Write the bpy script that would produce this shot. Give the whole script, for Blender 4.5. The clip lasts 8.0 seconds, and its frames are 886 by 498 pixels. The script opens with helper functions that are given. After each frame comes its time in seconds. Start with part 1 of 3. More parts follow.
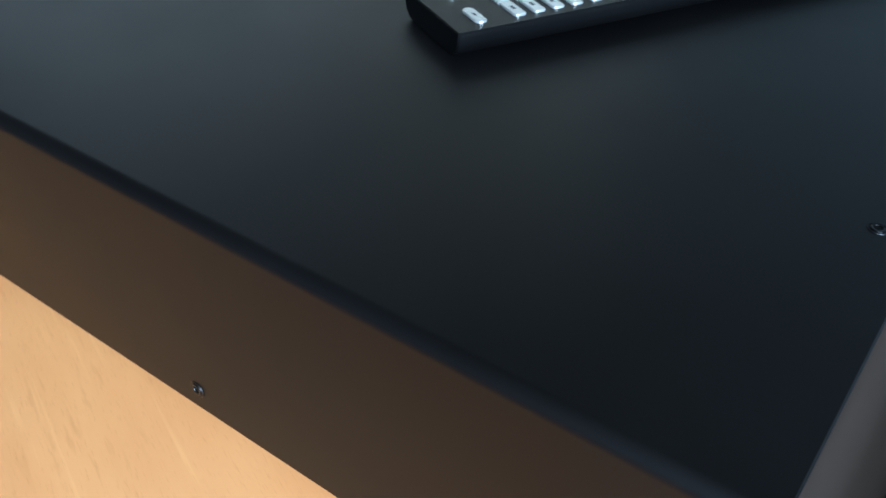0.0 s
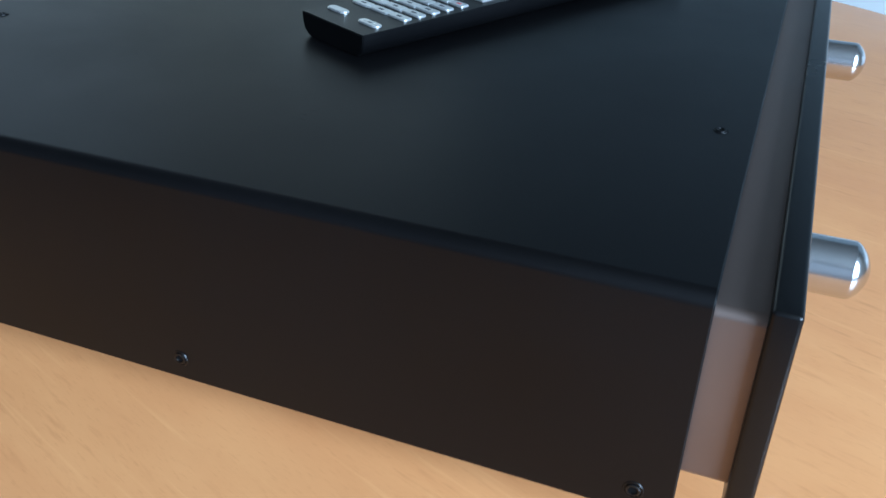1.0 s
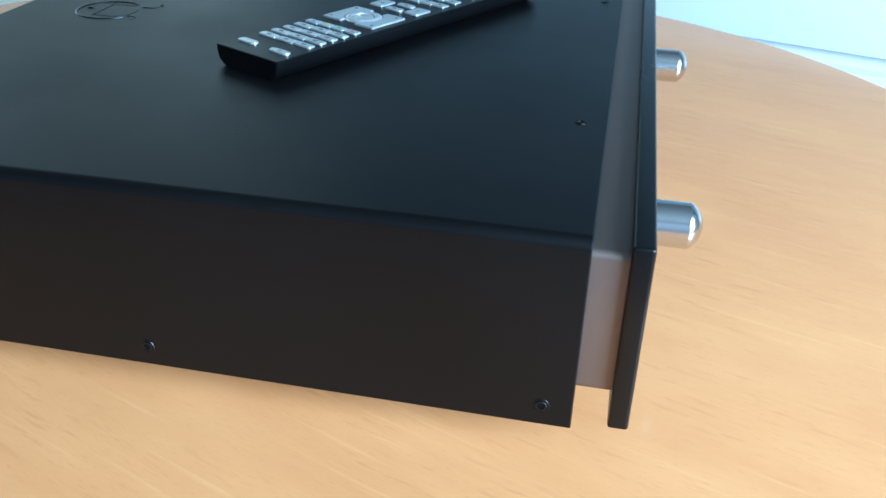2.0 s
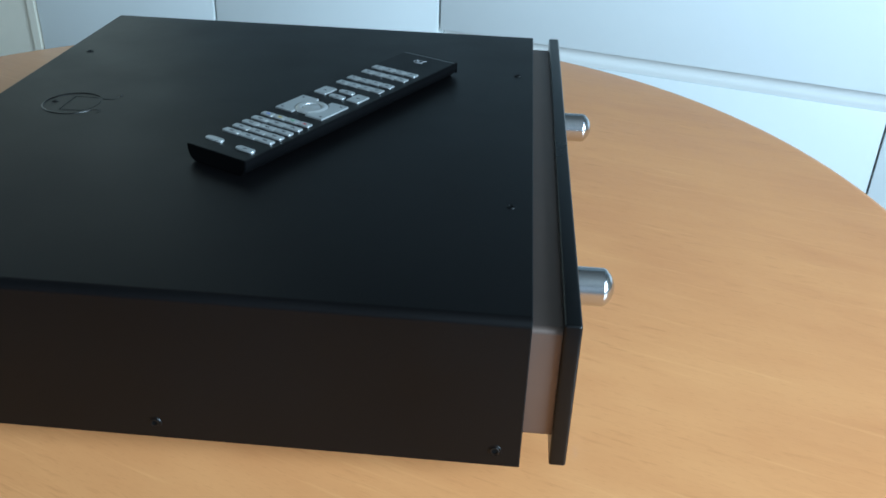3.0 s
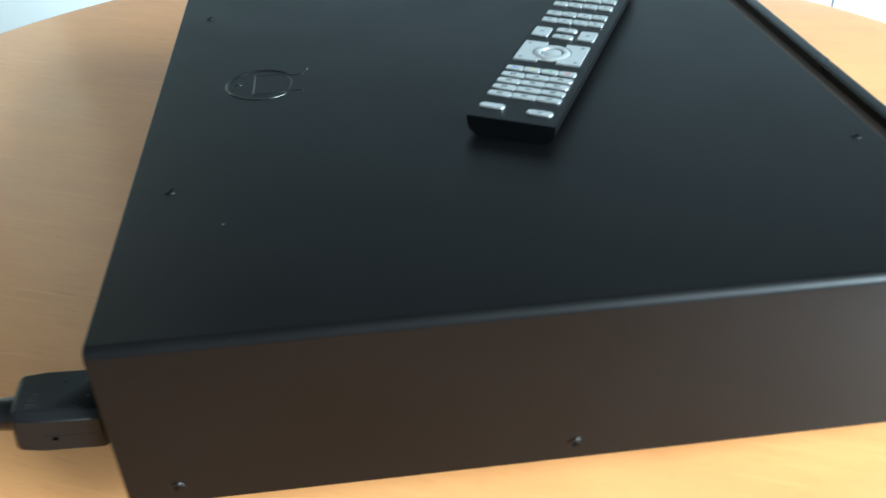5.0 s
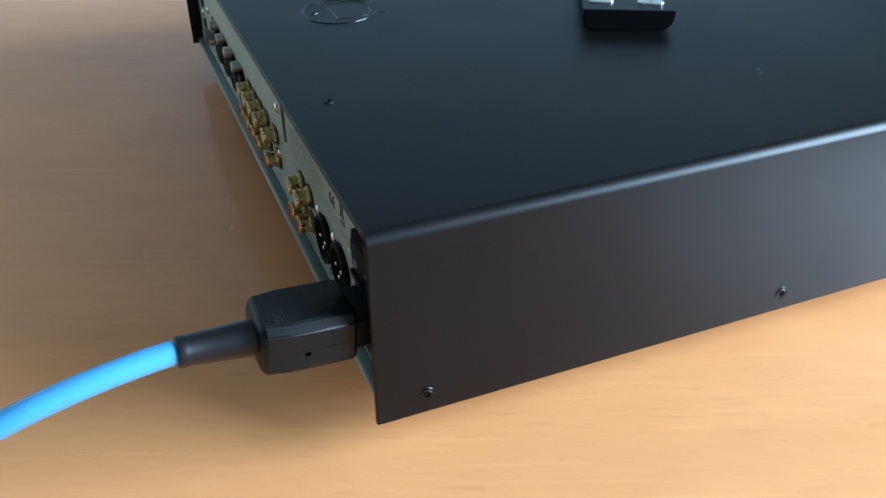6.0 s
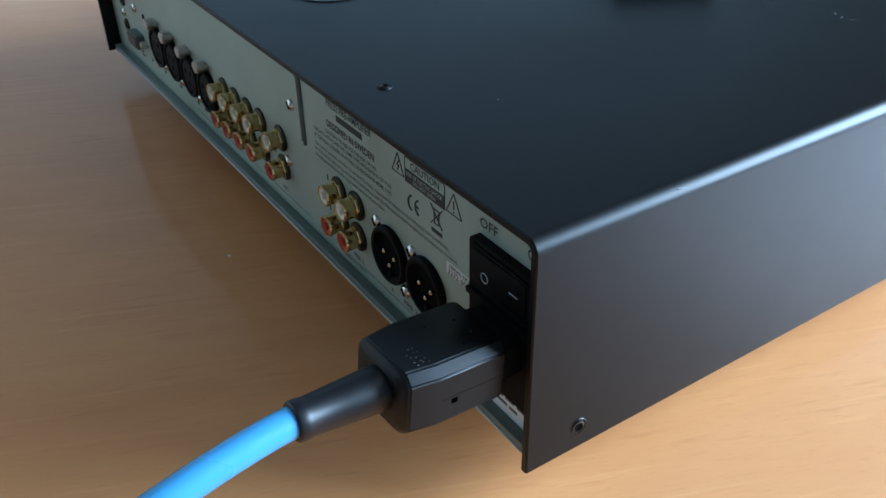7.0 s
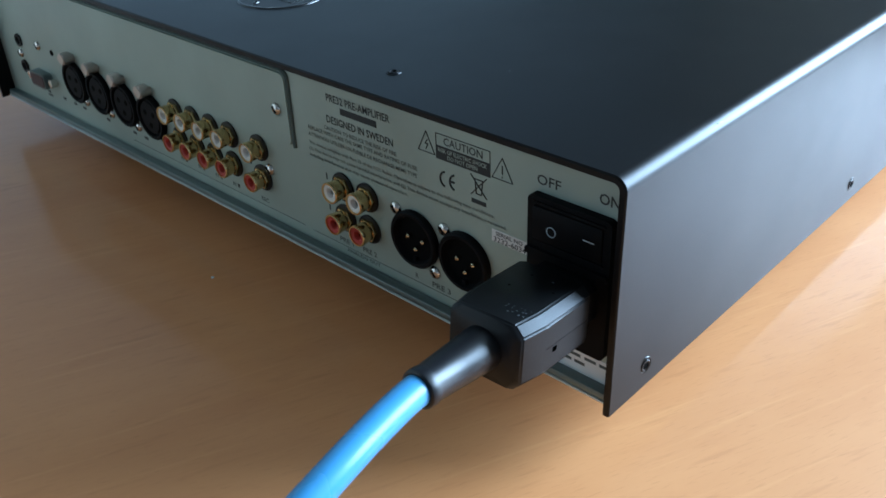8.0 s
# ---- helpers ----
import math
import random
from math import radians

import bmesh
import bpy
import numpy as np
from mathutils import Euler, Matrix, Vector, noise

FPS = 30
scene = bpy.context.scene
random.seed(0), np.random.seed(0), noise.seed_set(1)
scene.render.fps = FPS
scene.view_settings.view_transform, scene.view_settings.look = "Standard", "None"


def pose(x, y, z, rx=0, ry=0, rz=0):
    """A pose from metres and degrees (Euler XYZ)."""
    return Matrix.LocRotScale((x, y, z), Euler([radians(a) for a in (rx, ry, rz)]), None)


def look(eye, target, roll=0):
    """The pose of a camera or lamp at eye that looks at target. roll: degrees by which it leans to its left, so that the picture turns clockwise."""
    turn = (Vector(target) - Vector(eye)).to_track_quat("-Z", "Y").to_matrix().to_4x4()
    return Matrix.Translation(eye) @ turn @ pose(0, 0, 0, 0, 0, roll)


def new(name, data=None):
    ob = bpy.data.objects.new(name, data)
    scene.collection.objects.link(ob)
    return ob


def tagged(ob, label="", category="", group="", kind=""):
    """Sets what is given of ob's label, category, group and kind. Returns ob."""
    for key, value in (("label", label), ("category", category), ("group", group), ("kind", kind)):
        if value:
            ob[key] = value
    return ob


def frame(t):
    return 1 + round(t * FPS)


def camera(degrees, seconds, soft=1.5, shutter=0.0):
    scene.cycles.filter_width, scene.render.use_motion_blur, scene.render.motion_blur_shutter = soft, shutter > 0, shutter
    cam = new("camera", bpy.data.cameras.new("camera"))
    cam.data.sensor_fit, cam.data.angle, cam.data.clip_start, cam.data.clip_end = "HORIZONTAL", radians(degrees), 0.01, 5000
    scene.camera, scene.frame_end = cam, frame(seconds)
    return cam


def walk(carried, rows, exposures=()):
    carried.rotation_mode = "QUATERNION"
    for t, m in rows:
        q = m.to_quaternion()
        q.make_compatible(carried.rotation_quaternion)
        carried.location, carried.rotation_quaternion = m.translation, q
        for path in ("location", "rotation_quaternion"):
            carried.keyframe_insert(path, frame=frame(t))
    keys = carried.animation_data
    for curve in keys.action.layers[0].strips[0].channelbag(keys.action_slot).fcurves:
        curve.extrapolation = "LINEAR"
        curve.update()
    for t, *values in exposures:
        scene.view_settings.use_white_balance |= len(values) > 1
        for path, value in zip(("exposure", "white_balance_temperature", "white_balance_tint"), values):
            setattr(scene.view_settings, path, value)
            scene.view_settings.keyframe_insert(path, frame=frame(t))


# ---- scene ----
cam = camera(52.79, 8.0, 1.5, 0.3)
PATH = [
    (0, (0.0060, -0.1160, 0.2393), (-0.9138, 1.1678, -0.9878), 0.89),
    (0.2, (0.0035, -0.1320, 0.2366), (-0.8504, 1.2491, -0.9311), 1.72),
    (0.5, (0.0084, -0.1526, 0.2306), (-0.7599, 1.3344, -0.8642), 1.34),
    (0.8, (0.0059, -0.1806, 0.2283), (-0.6581, 1.3755, -0.8383), 1.30),
    (1, (0.0021, -0.1996, 0.2264), (-0.6104, 1.3921, -0.8183), 1.17),
    (1.2, (-0.0034, -0.2195, 0.2275), (-0.5550, 1.4056, -0.7996), 1.43),
    (1.5, (-0.0055, -0.2398, 0.2325), (-0.4599, 1.4303, -0.7696), 1.72),
    (1.7, (-0.0013, -0.2517, 0.2361), (-0.4034, 1.4347, -0.7612), 1.61),
    (2.067, (-0.0001, -0.2721, 0.2475), (-0.3119, 1.4387, -0.7422), 1.69),
    (2.433, (-0.0067, -0.2904, 0.2676), (-0.2384, 1.4356, -0.7173), 1.82),
    (2.8, (-0.0142, -0.3077, 0.2945), (-0.1737, 1.4268, -0.6883), 1.90),
    (3, (-0.0172, -0.3171, 0.3108), (-0.1392, 1.4206, -0.6718), 2.07),
    (3.3, (-0.0296, -0.3252, 0.3315), (-0.0901, 1.4125, -0.6570), 2.09),
    (3.5, (-0.0458, -0.3229, 0.3406), (-0.0752, 1.4094, -0.6585), 1.88),
    (3.8, (-0.0936, -0.3160, 0.3424), (-0.0781, 1.4020, -0.6813), 1.43),
    (4, (-0.1209, -0.2966, 0.3407), (-0.0793, 1.4011, -0.7158), 1.55),
    (4.3, (-0.1572, -0.2663, 0.3331), (-0.1040, 1.3875, -0.7904), 1.05),
    (4.5, (-0.1755, -0.2521, 0.3264), (-0.1180, 1.3806, -0.8272), 0.35),
    (4.8, (-0.2150, -0.2437, 0.3153), (-0.0999, 1.3812, -0.8450), -0.46),
    (5, (-0.2564, -0.2493, 0.3060), (-0.0646, 1.3774, -0.8416), -1.21),
    (5.2, (-0.3035, -0.2560, 0.2981), (-0.0241, 1.3565, -0.8516), -1.41),
    (5.567, (-0.3731, -0.2572, 0.2795), (0.0658, 1.3322, -0.8560), -1.16),
    (5.933, (-0.4154, -0.2377, 0.2575), (0.1754, 1.3210, -0.8514), -0.71),
    (6.3, (-0.4400, -0.1989, 0.2394), (0.2869, 1.3005, -0.8666), -0.47),
    (6.5, (-0.4503, -0.1729, 0.2320), (0.3451, 1.2827, -0.8855), -0.09),
    (7, (-0.4764, -0.1430, 0.2209), (0.4324, 1.2573, -0.8806), -1.02),
    (7.3, (-0.4939, -0.1380, 0.2117), (0.5366, 1.1860, -0.8769), -0.83),
    (7.5, (-0.5065, -0.1320, 0.2074), (0.5786, 1.1527, -0.8752), -1.12),
    (7.8, (-0.5260, -0.1170, 0.2067), (0.6370, 1.1064, -0.8660), -1.70),
    (8, (-0.5388, -0.1097, 0.2068), (0.6871, 1.0814, -0.8316), -2.25),
]
walk(cam, [(t, look(eye, target, roll)) for t, eye, target, roll in PATH], [
    (0.0, 0.43, 4950, -9),
    (0.5, -0.06, 5500, -1),
    (1.0, -0.02, 4750, -6),
    (1.5, 0.50, 4380, -15),
    (3.0, -0.26, 5020, -13),
    (3.5, -0.48, 6150, 6),
    (4.0, -0.15, 6700, 10),
    (4.5, 0.38, 6500, 4),
    (5.0, 0.95, 5600, -14),
    (5.2, 0.95, 5450, -13),
    (6.5, 0.47, 4750, -9),
    (8.0, 0.49, 4750, -8)])

# ---- light: daylight from one window in the right-hand wall ----
world = bpy.data.worlds.new("sky")
world.use_nodes = True
scene.world = world
_bg = world.node_tree.nodes["Background"]
_sky = world.node_tree.nodes.new("ShaderNodeTexSky")
_sky.sky_type, _sky.sun_disc = "NISHITA", False
_sky.sun_elevation, _sky.sun_rotation = radians(35), radians(200)
world.node_tree.links.new(_sky.outputs[0], _bg.inputs[0])
_bg.inputs[1].default_value = 0.12

ROOM = Matrix.Rotation(radians(-17.47), 4, "Z")   # the room stands turned against the amplifier
CAB_V = 1.4529                                    # plane of the cabinet fronts
FLOOR = -0.74                                     # the table top is the level zero
CEIL = 1.80
U0, U1, V0, V1 = -2.6, 1.95, -2.6, 2.04          # inside of the room
WIN = (-1.62, 0.24, 0.05, 1.66)                   # window: v0, v1, z0, z1

_lamp = bpy.data.lights.new("window_light", "AREA")
_lamp.shape, _lamp.size, _lamp.size_y = "RECTANGLE", WIN[1] - WIN[0] - 0.1, WIN[3] - WIN[2] - 0.1
_lamp.energy, _lamp.color = 240.0, (0.87, 0.890, 1.0)
_lo = new("window_light", _lamp)
_wc = Vector((U1 + 0.1, (WIN[0] + WIN[1]) / 2, (WIN[2] + WIN[3]) / 2))
_lo.matrix_basis = ROOM @ look(_wc, _wc + Vector((-1, 0, 0)))


# ---- materials ----
def mat(name, base, rough=0.5, metal=0.0, spec=0.5, coat=0.0, coat_rough=0.1):
    m = bpy.data.materials.new(name)
    m.use_nodes = True
    b = m.node_tree.nodes["Principled BSDF"]
    b.inputs["Base Color"].default_value = (*base, 1)
    b.inputs["Roughness"].default_value = rough
    b.inputs["Metallic"].default_value = metal
    b.inputs["Specular IOR Level"].default_value = spec
    b.inputs["Coat Weight"].default_value = coat
    b.inputs["Coat Roughness"].default_value = coat_rough
    return m


def node(m, kind, **sets):
    n = m.node_tree.nodes.new(kind)
    for k, v in sets.items():
        n.inputs[k].default_value = v
    return n


def link(m, a, b):
    m.node_tree.links.new(a, b)


def coords(m, scale=(1, 1, 1), turn=(0, 0, 0)):
    tc = m.node_tree.nodes.new("ShaderNodeTexCoord")
    mp = node(m, "ShaderNodeMapping")
    mp.inputs["Scale"].default_value = scale
    mp.inputs["Rotation"].default_value = turn
    link(m, tc.outputs["Object"], mp.inputs["Vector"])
    return mp.outputs["Vector"]


def noise_tex(m, vec, scale, detail=3.0, rough=0.55):
    n = node(m, "ShaderNodeTexNoise", Scale=scale, Detail=detail, Roughness=rough)
    link(m, vec, n.inputs["Vector"])
    return n.outputs["Fac"]


def ramp(m, fac, stops):
    r = m.node_tree.nodes.new("ShaderNodeValToRGB")
    els = r.color_ramp.elements
    while len(els) < len(stops):
        els.new(0.5)
    for e, (p, c) in zip(els, stops):
        e.position, e.color = p, (*c, 1)
    link(m, fac, r.inputs["Fac"])
    return r.outputs["Color"]


def mix(m, fac, a, b, blend="MIX"):
    x = m.node_tree.nodes.new("ShaderNodeMix")
    x.data_type, x.blend_type = "RGBA", blend
    for sock, val in ((x.inputs[0], fac), (x.inputs[6], a), (x.inputs[7], b)):
        if isinstance(val, bpy.types.NodeSocket):
            link(m, val, sock)
        else:
            sock.default_value = val
    return x.outputs[2]


def bump(m, height, strength, dist):
    b = node(m, "ShaderNodeBump", Strength=strength, Distance=dist)
    link(m, height, b.inputs["Height"])
    link(m, b.outputs["Normal"], m.node_tree.nodes["Principled BSDF"].inputs["Normal"])


def to_input(m, sock, name):
    link(m, sock, m.node_tree.nodes["Principled BSDF"].inputs[name])


def grained(name, base, rough, metal=0.0, spec=0.5, grain=2500.0, amount=0.25, depth=0.00004, spread=0.06, vary=0.15):
    """A fine-grained coated or plain surface: grain in the relief, broad handling marks in gloss and tone."""
    m = mat(name, base, rough, metal, spec)
    v = coords(m)
    fine = noise_tex(m, v, grain, 2)
    broad = noise_tex(m, v, 14, 4)
    lo = tuple(c * (1 - vary) for c in base)
    hi = tuple(min(1, c * (1 + vary)) for c in base)
    to_input(m, ramp(m, broad, [(0.3, lo), (0.7, hi)]), "Base Color")
    g = ramp(m, broad, [(0.3, (rough - spread,) * 3), (0.7, (rough + spread,) * 3)])
    to_input(m, g, "Roughness")
    bump(m, fine, amount, depth)
    return m


BLACK = grained("black_anodised_aluminium", (0.0012, 0.0011, 0.0014), 0.39, 0.0, 0.26, 3500, 0.3, 0.00005, 0.035)
BLACK_GLOSS = grained("black_polished_edge", (0.0016, 0.0016, 0.0019), 0.30, 0.0, 0.35, 1200, 0.04, 0.00002, 0.03)
REMOTE_BLACK = grained("black_remote_aluminium", (0.0015, 0.0015, 0.0018), 0.38, 0.0, 0.22, 4000, 0.25, 0.00004)
TITAN = grained("grey_anodised_aluminium", (0.200, 0.152, 0.128), 0.44, 0.85, 0.5, 1200, 0.04, 0.00002, 0.03, 0.06)
PANEL = grained("grey_green_painted_steel", (0.365, 0.425, 0.365), 0.45, 0.25, 0.5, 2500, 0.2, 0.00004)
PANEL_EDGE = grained("zinc_steel_edge", (0.30, 0.34, 0.34), 0.4, 0.6, 0.5, 2500, 0.2, 0.00004)
INK = mat("dark_print", (0.020, 0.022, 0.021), 0.6)
INK_WHITE = mat("pale_print", (0.55, 0.60, 0.62), 0.5)
LABEL_WHITE = grained("white_paper_label", (0.72, 0.71, 0.68), 0.6, vary=0.04)
PLASTIC = grained("black_moulded_plastic", (0.0024, 0.0025, 0.0031), 0.45, 0.0, 0.30, 1800, 0.35, 0.00008)
RUBBER = grained("black_rubber", (0.0045, 0.0046, 0.0055), 0.50, 0.0, 0.34, 1200, 0.3, 0.00008)
# Near-black: the shade inside holes and recesses is put into the colour.
DARK = mat("dark_hole_shade", (0.004, 0.004, 0.004), 0.8, 0.0, 0.05)
HOLE_SHADE = mat("black_hole_shade", (0.0006, 0.0006, 0.0006), 1.0, 0.0, 0.0)
INSERT = grained("dark_socket_insert", (0.0025, 0.0025, 0.003), 0.6, 0.0, 0.12, 1200, 0.3, 0.00008)
GROOVE = mat("shadow_groove", (0.105, 0.125, 0.11), 0.7, 0.0, 0.2)
EDGE_HIGHLIGHT = grained("painted_edge_highlight", (0.52, 0.56, 0.54), 0.38, 0.5, 0.5, 2500, 0.15, 0.00003)
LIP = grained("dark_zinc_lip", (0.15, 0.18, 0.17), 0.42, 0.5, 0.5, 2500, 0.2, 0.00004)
GOLD = grained("gold_plated_brass", (0.68, 0.51, 0.23), 0.25, 1.0, 0.5, 1500, 0.1, 0.00003, 0.06, 0.1)
STEEL = grained("nickel_plated_steel", (0.68, 0.64, 0.57), 0.26, 1.0, 0.5, 1500, 0.15, 0.00003)
GOLD_PIN = grained("gold_plated_pin", (0.80, 0.68, 0.42), 0.18, 1.0, 0.5, 1500, 0.05, 0.00002)
NICKEL = grained("satin_nickel", (0.60, 0.55, 0.50), 0.38, 0.9, 0.5, 1500, 0.15, 0.00003)
DUST = mat("grey_dust", (0.16, 0.16, 0.16), 0.9)
RED = mat("red_insulator", (0.40, 0.036, 0.022), 0.4)
WHITE_INS = mat("white_insulator", (0.74, 0.71, 0.64), 0.45)
BUTTON = grained("silver_button", (0.58, 0.585, 0.58), 0.30, 0.7, 0.5, 2500, 0.15, 0.00003, 0.05, 0.08)
BOOT = grained("black_glossy_sleeve", (0.0045, 0.0045, 0.006), 0.36, 0.0, 0.40, 500, 0.25, 0.00012, 0.08)
EMBLEM = grained("black_glossy_emblem", (0.0016, 0.0017, 0.002), 0.22, 0.0, 0.5, 1200, 0.03, 0.00002, 0.03)
INK_SMALL = mat("worn_grey_print", (0.085, 0.095, 0.085), 0.6)
PORT_RED = mat("dark_red_insert", (0.045, 0.012, 0.010), 0.5)
BLUE_JACKET = grained("blue_cable_jacket", (0.090, 0.250, 0.475), 0.28, 0.0, 0.5, 900, 0.15, 0.00006, 0.06, 0.12)
LACQUER = grained("white_lacquer", (0.76, 0.785, 0.775), 0.36, 0.0, 0.5, 900, 0.04, 0.00004, 0.02, 0.004)
PROFILE = grained("white_profile_plastic", (0.80, 0.79, 0.76), 0.45, 0.0, 0.5, 900, 0.04, 0.00004, 0.02, 0.004)
WALL = grained("cream_wall_paint", (0.78, 0.735, 0.615), 0.8, 0.0, 0.3, 220, 0.25, 0.0004, 0.05, 0.02)
WALL_PALE = grained("light_grey_reflecting_wall", (0.74, 0.72, 0.66), 0.8, 0.0, 0.3, 220, 0.25, 0.0004, 0.05, 0.03)
WALL_SOUTH = grained("mid_grey_wall_paint", (0.20, 0.195, 0.19), 0.8, 0.0, 0.3, 220, 0.25, 0.0004, 0.05, 0.03)
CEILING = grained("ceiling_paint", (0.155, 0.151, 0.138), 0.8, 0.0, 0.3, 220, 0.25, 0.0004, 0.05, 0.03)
WALL_MID = grained("grey_brown_low_fill_wall", (0.10, 0.093, 0.086), 0.8, 0.0, 0.3, 220, 0.25, 0.0004, 0.05, 0.03)
WALL_DARK = grained("blue_grey_wall_paint", (0.26, 0.295, 0.31), 0.8, 0.0, 0.3, 220, 0.25, 0.0004, 0.05, 0.05)


def beech():
    """Steamed beech veneer under satin varnish: long soft bands, short dark flecks, a few darker streaks."""
    m = mat("beech_veneer", (0.520, 0.265, 0.094), 0.5, 0.0, 0.3, 0.46, 0.15)
    # the grain sweeps across the top in a shallow curve
    tc = node(m, "ShaderNodeTexCoord")
    sep = node(m, "ShaderNodeSeparateXYZ")
    link(m, tc.outputs["Object"], sep.inputs[0])
    bend = node(m, "ShaderNodeMath")
    bend.operation = "MULTIPLY_ADD"
    link(m, sep.outputs["X"], bend.inputs[0])
    bend.inputs[1].default_value, bend.inputs[2].default_value = -0.06, 0.385
    lean = node(m, "ShaderNodeMath")
    lean.operation = "MULTIPLY_ADD"
    link(m, bend.outputs[0], lean.inputs[0])
    link(m, sep.outputs["X"], lean.inputs[1])
    link(m, sep.outputs["Y"], lean.inputs[2])
    along = node(m, "ShaderNodeCombineXYZ")
    link(m, sep.outputs["X"], along.inputs["X"])
    link(m, lean.outputs[0], along.inputs["Y"])

    def grain(scale):
        mp = node(m, "ShaderNodeMapping")
        mp.inputs["Scale"].default_value = scale
        link(m, along.outputs[0], mp.inputs["Vector"])
        return mp.outputs["Vector"]

    broad = noise_tex(m, grain((1.6, 4, 1)), 3.0, 4)
    bands = noise_tex(m, grain((6, 26, 1)), 2.6, 5, 0.65)
    fleck = noise_tex(m, grain((55, 420, 1)), 3.0, 2, 0.5)
    cloud = noise_tex(m, grain((1, 1.8, 1)), 9.0, 4)
    streak = noise_tex(m, grain((26, 170, 1)), 1.7, 3, 0.5)
    pale = noise_tex(m, grain((5, 110, 1)), 2.2, 3, 0.5)
    patch = noise_tex(m, grain((2.5, 5, 1)), 2.4, 2)
    c = ramp(m, broad, [(0.3, (0.550, 0.235, 0.085)), (0.7, (0.650, 0.306, 0.111))])
    c = mix(m, 0.35, c, ramp(m, bands, [(0.3, (0.550, 0.234, 0.076)), (0.7, (0.680, 0.330, 0.121))]))
    c = mix(m, ramp(m, cloud, [(0.35, (0, 0, 0)), (0.7, (0.6,) * 3)]), c, (0.690, 0.338, 0.125, 1))
    c = mix(m, ramp(m, fleck, [(0.58, (0, 0, 0)), (0.72, (0.20,) * 3)]), c, (0.380, 0.141, 0.041, 1))
    c = mix(m, ramp(m, pale, [(0.60, (0, 0, 0)), (0.72, (0.24,) * 3)]), c, (0.800, 0.435, 0.170, 1))
    some = mix(m, 1.0, ramp(m, streak, [(0.58, (0, 0, 0)), (0.74, (0.34,) * 3)]), ramp(m, patch, [(0.42, (0.15,) * 3), (0.62, (1, 1, 1))]), "MULTIPLY")
    c = mix(m, some, c, (0.360, 0.129, 0.037, 1))
    to_input(m, c, "Base Color")
    to_input(m, ramp(m, cloud, [(0.3, (0.45,) * 3), (0.7, (0.56,) * 3)]), "Roughness")
    bump(m, fleck, 0.08, 0.0003)
    return m


def floorwood():
    m = mat("dark_wood_floor", (0.12, 0.09, 0.085), 0.42)
    f = noise_tex(m, coords(m, (3, 40, 1)), 2.0, 5)
    to_input(m, ramp(m, f, [(0.3, (0.095, 0.072, 0.068)), (0.7, (0.150, 0.112, 0.104))]), "Base Color")
    return m


ALU = grained("turned_aluminium", (0.60, 0.60, 0.62), 0.22, 1.0, 0.5, 900, 0.01, 0.00002, 0.02, 0.03)
BEECH = beech()
FLOORWOOD = floorwood()


# ---- building helpers ----
def link_mesh(name, bm, material, smooth=False):
    me = bpy.data.meshes.new(name)
    bm.normal_update()
    bm.to_mesh(me)
    bm.free()
    me.materials.append(material)
    for p in me.polygons:
        p.use_smooth = smooth
    return me


def smooth_by_angle(me, limit=35):
    bm = bmesh.new()
    bm.from_mesh(me)
    for f in bm.faces:
        f.smooth = True
    for e in bm.edges:
        e.smooth = not (len(e.link_faces) == 2 and e.calc_face_angle(0) > radians(limit))
    bm.to_mesh(me)
    bm.free()


def part(name, bm, material, parent, label="", at=None):
    """Links a bmesh as ONE mesh object under a thing or a part."""
    me = bm if isinstance(bm, bpy.types.Mesh) else link_mesh(name, bm, material)
    if not isinstance(bm, bpy.types.Mesh):
        smooth_by_angle(me)
    ob = new(name, me)
    if parent:
        ob.parent = parent
    if at:
        ob.matrix_basis = at
    if label:
        ob["label"] = label
    return ob


def thing(name, at, label, category, group="", kind=""):
    ob = new(name)
    ob.matrix_basis = at
    ob.empty_display_size = 0.02
    return tagged(ob, label, category, group, kind)


def shift(x, y, z):
    return Matrix.Translation((x, y, z))


def box(lo, hi, bevel=0.0, segs=2, bm=None):
    bm = bm or bmesh.new()
    lo, hi = Vector(lo), Vector(hi)
    made = bmesh.ops.create_cube(bm, size=1, matrix=Matrix.Translation((lo + hi) / 2) @ Matrix.Diagonal((*(hi - lo), 1)))
    if bevel:
        es = list({e for v in made["verts"] for e in v.link_edges})
        bmesh.ops.bevel(bm, geom=es, offset=bevel, segments=segs, affect="EDGES", profile=0.5)
    return bm


def lathe(profile, segs=32, bm=None, m=None):
    """Turns (radius, height) pairs round the z axis; a radius of zero closes an end."""
    bm = bm or bmesh.new()
    m = m or Matrix()
    rings = []
    for r, h in profile:
        if r <= 1e-9:
            rings.append([bm.verts.new(m @ Vector((0, 0, h)))])
        else:
            rings.append([bm.verts.new(m @ Vector((r * math.cos(2 * math.pi * i / segs), r * math.sin(2 * math.pi * i / segs), h))) for i in range(segs)])
    for a, b in zip(rings, rings[1:]):
        for i in range(segs):
            j = (i + 1) % segs
            if len(a) == 1 and len(b) == 1:
                continue
            if len(a) == 1:
                bm.faces.new((a[0], b[j], b[i]))
            elif len(b) == 1:
                bm.faces.new((a[i], a[j], b[0]))
            else:
                bm.faces.new((a[i], a[j], b[j], b[i]))
    return bm


